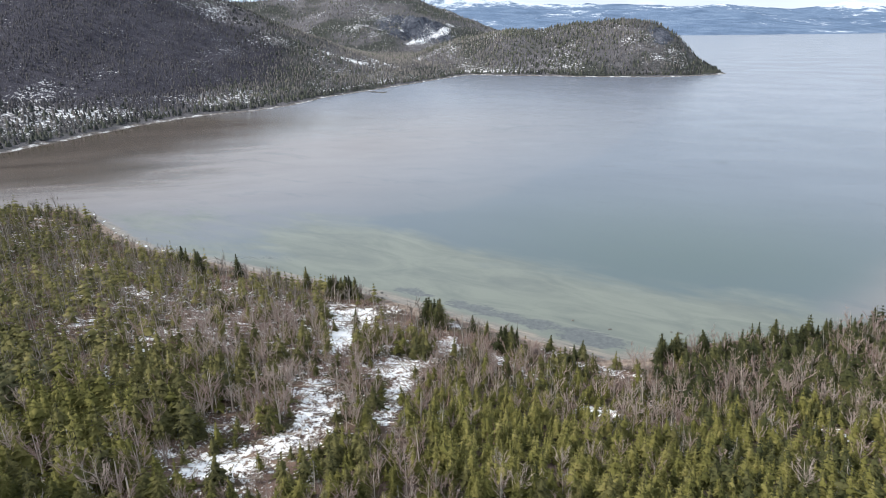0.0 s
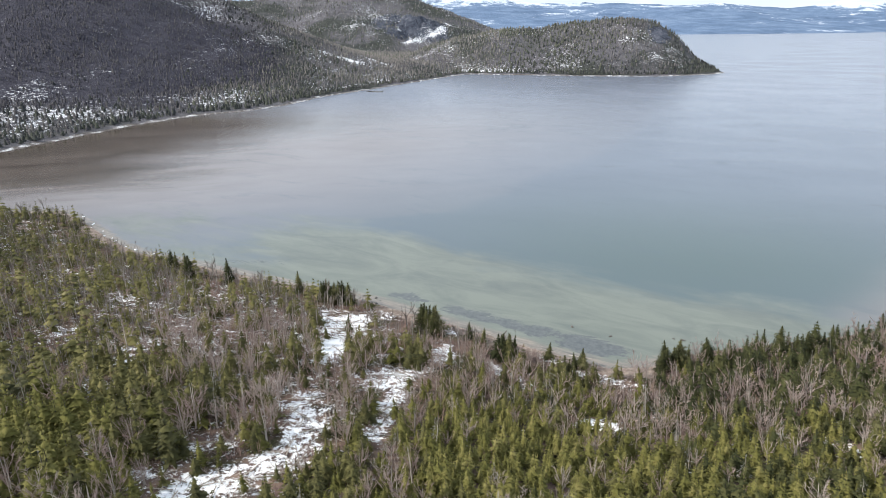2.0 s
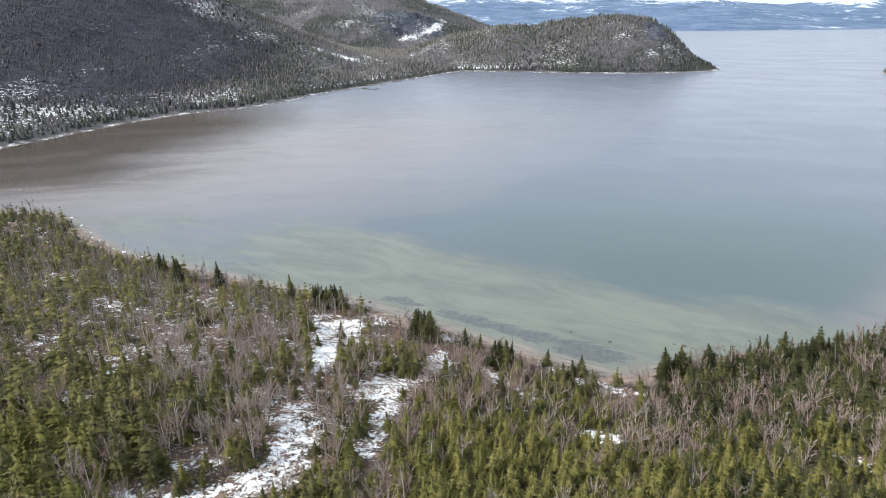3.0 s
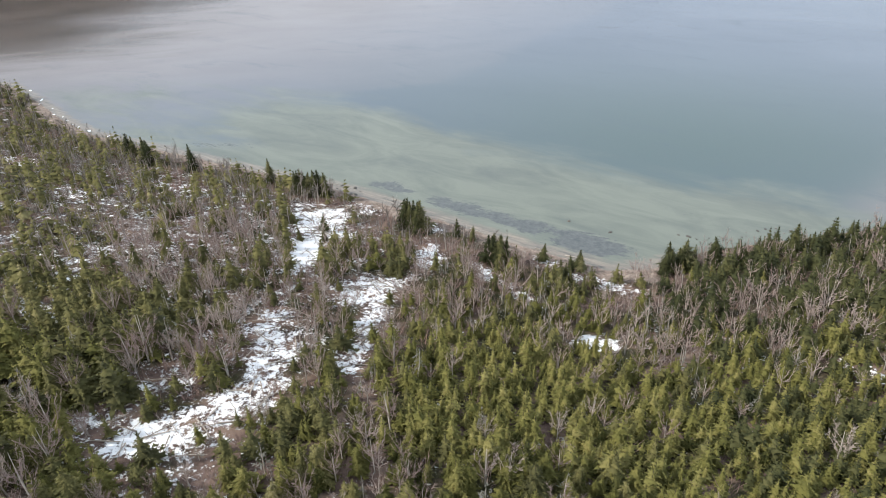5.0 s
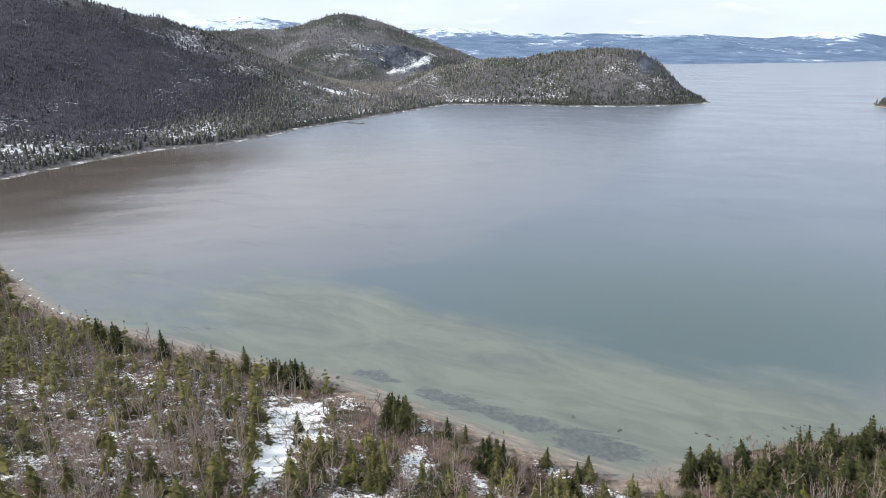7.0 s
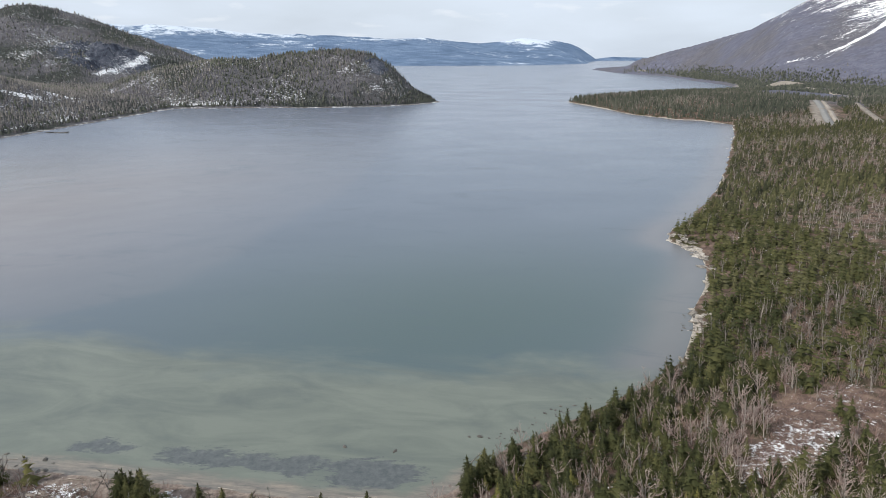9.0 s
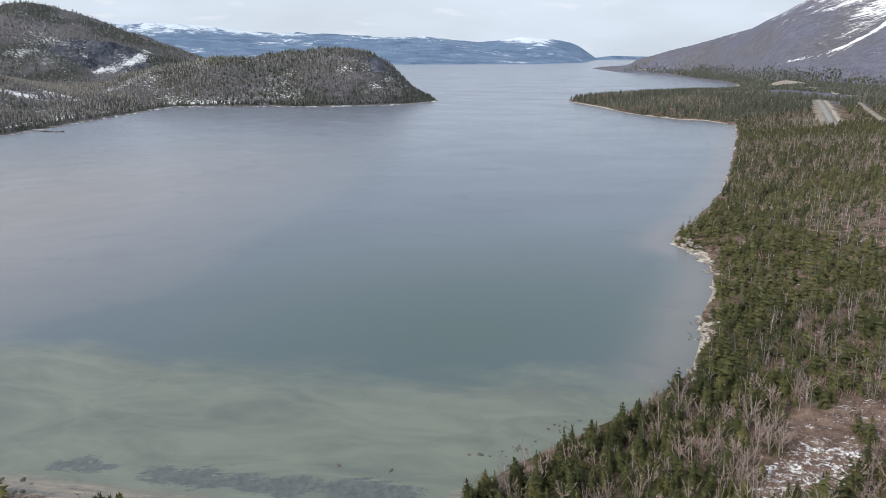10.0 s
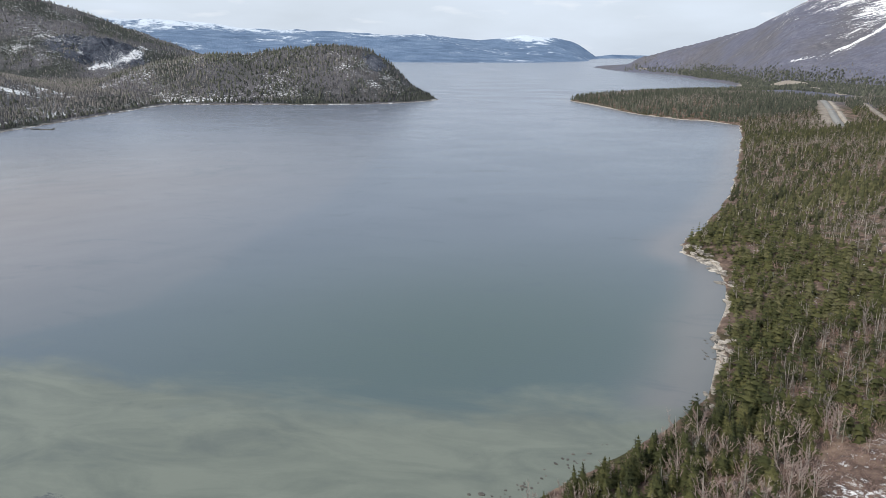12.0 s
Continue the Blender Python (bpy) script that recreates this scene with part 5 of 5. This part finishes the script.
# ---- shore rocks, driftwood, fallen logs and ice ----
def rock_mesh(name, seed, material, flat=0.5, rough=0.35):
    r = np.random.default_rng(seed)
    bm = bmesh.new()
    bmesh.ops.create_icosphere(bm, subdivisions=2, radius=1.0)
    cuts = r.normal(0, 1, (7, 3))
    cuts /= np.linalg.norm(cuts, axis=1)[:, None]
    far = r.uniform(0.5, 0.85, 7)
    for v in bm.verts:
        for c, f in zip(cuts, far):
            over = v.co.dot(Vector(c)) - f
            if over > 0:
                v.co -= Vector(c) * over
        v.co *= 1 + rough * 0.3 * noise.noise(v.co * 2.0 + Vector((seed, 0, 0)))
        v.co.z *= flat
    me = bpy.data.meshes.new(name)
    bm.to_mesh(me)
    bm.free()
    me.materials.append(material)
    return me


pale_rocks = [rock_mesh("shore_rock", k, ROCK, 0.36) for k in range(6)]
dark_rocks = [rock_mesh("shore_rock", 20 + k, DARK_ROCK, 0.45) for k in range(4)]
ice_chunks = [rock_mesh("ice_chunk", 40 + k, ICE, 0.22, 0.6) for k in range(4)]


def lay(meshes, name, x, y, size, label, category, group, z=None, long=1.6):
    if z is None:
        zz, _ = land_height(np.array([x]), np.array([y]))
        z = max(float(zz[0]), -0.12)
    ob = new(name, meshes[int(rng.integers(0, len(meshes)))])
    ob.matrix_world = pose(x, y, z + 0.05 * size, rng.normal(0, 7), rng.normal(0, 7), rng.uniform(0, 360)) @ Matrix.Diagonal((size * long * rng.uniform(0.7, 1.2), size, size, 1))
    tagged(ob, label, category, group)


# pale ledges along the right-hand shore, thickest at the point and the two small coves
LEDGES = [(148.5, 239, 15), (146, 230, 18), (144, 222, 18), (142, 214, 16), (137, 206, 9), (128, 194, 3), (109, 172, 9), (105, 168, 8), (101, 163, 6), (91, 151, 4), (83, 144, 3), (222, 305, 5), (271, 358, 6), (300, 392, 6), (330, 428, 6), (370, 474, 5)]
for cx, cy, n in LEDGES:
    for _ in range(n):
        lay(pale_rocks, "shore_rock", cx + 1.2 + rng.normal(0, 1.1), cy - 0.4 + rng.normal(0, 2.4), rng.uniform(0.35, 1.3), "pale angular rock at the water's edge", "rock", "rocks along the shore")
for _ in range(44):
    u = rng.random()
    lay(dark_rocks, "shore_rock", 100.5 + 10 * u + rng.normal(0, 0.9), 164 + 11 * u + rng.normal(0, 0.9), rng.uniform(0.18, 0.5), "dark wet stone in the shallows by the shore", "rock", "stones in the shallows")
for px, py, ps in ((-44.9, 148.1, 0.5), (-41.3, 147.0, 0.55), (-41.6, 143.6, 0.5), (-40.6, 143.9, 0.5), (9.3, 137.4, 0.55), (17.9, 133.6, 0.4), (-39.8, 145.6, 0.3), (-48.4, 150.7, 0.4), (-45.7, 146.5, 0.3), (32.0, 134.5, 0.35), (34.0, 134.0, 0.5)):
    lay(dark_rocks, "shore_rock", px, py, ps, "dark wet stone standing in shallow water", "rock", "stones in the shallows", -0.05)
for _ in range(36):
    u = rng.random()
    lay(dark_rocks, "shore_rock", 36 + 26 * u + rng.normal(0, 0.7), 130.6 + 10 * u + abs(rng.normal(0, 1.5)), rng.uniform(0.1, 0.34), "dark wet stone in the shallows below the bank", "rock", "stones in the shallows", -0.04)
for px, py, ps in ((-147, 184, 0.9), (-140, 180, 0.6), (-133, 175.5, 0.6), (-128, 173, 0.9), (-160, 196, 1.0), (-151, 189, 0.5), (-143, 182.5, 0.5), (-136, 177, 0.4), (-120, 170, 0.5), (-112, 166.5, 0.5), (-170, 204, 0.8), (-158, 192, 0.6)):
    lay(ice_chunks, "ice_chunk", px, py, 0.6 * ps, "white block of stranded ice at the shore", "ice", "stranded ice along the shore", 0.02)


def log_mesh(name, seed, stubs, material):
    r = np.random.default_rng(seed)
    co, tris = [], []
    at = np.array((0.0, 0.0, 0.0))
    for k in range(4):
        to = at + (0.25, r.normal(0, 0.012), r.normal(0, 0.006))
        stick(co, tris, at, to, 0.022 * (1 - 0.2 * k), 0.022 * (1 - 0.2 * (k + 1)), 6)
        at = to
    for _ in range(stubs):
        f = r.uniform(0.25, 0.98)
        stick(co, tris, (f, 0, 0), (f + 0.04, r.uniform(-0.14, 0.14), r.uniform(0.0, 0.12)), 0.007, 0.002, 3)
    return piece_mesh(name, np.array(co), np.array(tris), material)


logs = [log_mesh("fallen_log", k, 5 + 3 * k, DRIFTWOOD) for k in range(4)]


def drop_log(x, y, length, turn, name, label, group):
    (z,), _ = land_height(np.array([x]), np.array([y]))
    (z2,), _ = land_height(np.array([x + length * math.cos(radians(turn))]), np.array([y + length * math.sin(radians(turn))]))
    tip = math.degrees(math.atan2(max(z2, -0.1) - max(z, -0.1), length))
    ob = new(name, logs[int(rng.integers(0, len(logs)))])
    ob.matrix_world = pose(x, y, max(z, -0.1) + 0.16, 0, -tip - rng.uniform(0, 2), turn) @ Matrix.Diagonal((length, length * 0.9, length * 0.9, 1))
    tagged(ob, label, "log", group)


for cx, cy, a, b, turn, s in SNOW_STRIPS + BRUSHY[:1]:
    for _ in range(int(a * b * 0.75 * (0.35 if s > 0.8 or cx > 60 else 1.0))):
        u, v = rng.uniform(-1, 1, 2)
        c, n = math.cos(radians(turn)), math.sin(radians(turn))
        drop_log(cx + u * a * c - v * b * n, cy + u * a * n + v * b * c, rng.uniform(2.0, 6.0 if cx < 60 else 3.4), rng.uniform(0, 360), "fallen_log", "grey fallen trunk with broken limbs on the snow", "fallen logs in the clearings")
for px, py, ln, turn in ((-82, 153, 7, 15), (-80, 155, 4.5, -10), (-48, 147, 3.5, 160), (-46, 148.5, 3, 175), (-36, 140, 4, -25), (-12, 131.5, 4, -28), (2, 125.5, 3.5, -20), (8, 123.5, 5, -15), (-30, 138.5, 3, -30), (-66, 152.5, 3.5, 150), (30, 127, 3.5, 40)):
    drop_log(px, py, ln, turn, "driftwood_log", "bleached driftwood log lying on the sandy beach", "driftwood on the beach")

# a low dark bar of stones off the far shore
for k in range(7):
    lay(dark_rocks, "shore_rock", -176 + 2.6 * k + rng.normal(0, 0.4), 634 - 1.1 * k + rng.normal(0, 0.6), rng.uniform(0.9, 1.6), "dark stone in a low bar off the far shore", "rock", "stones of the far bar", 0.0, 2.4)
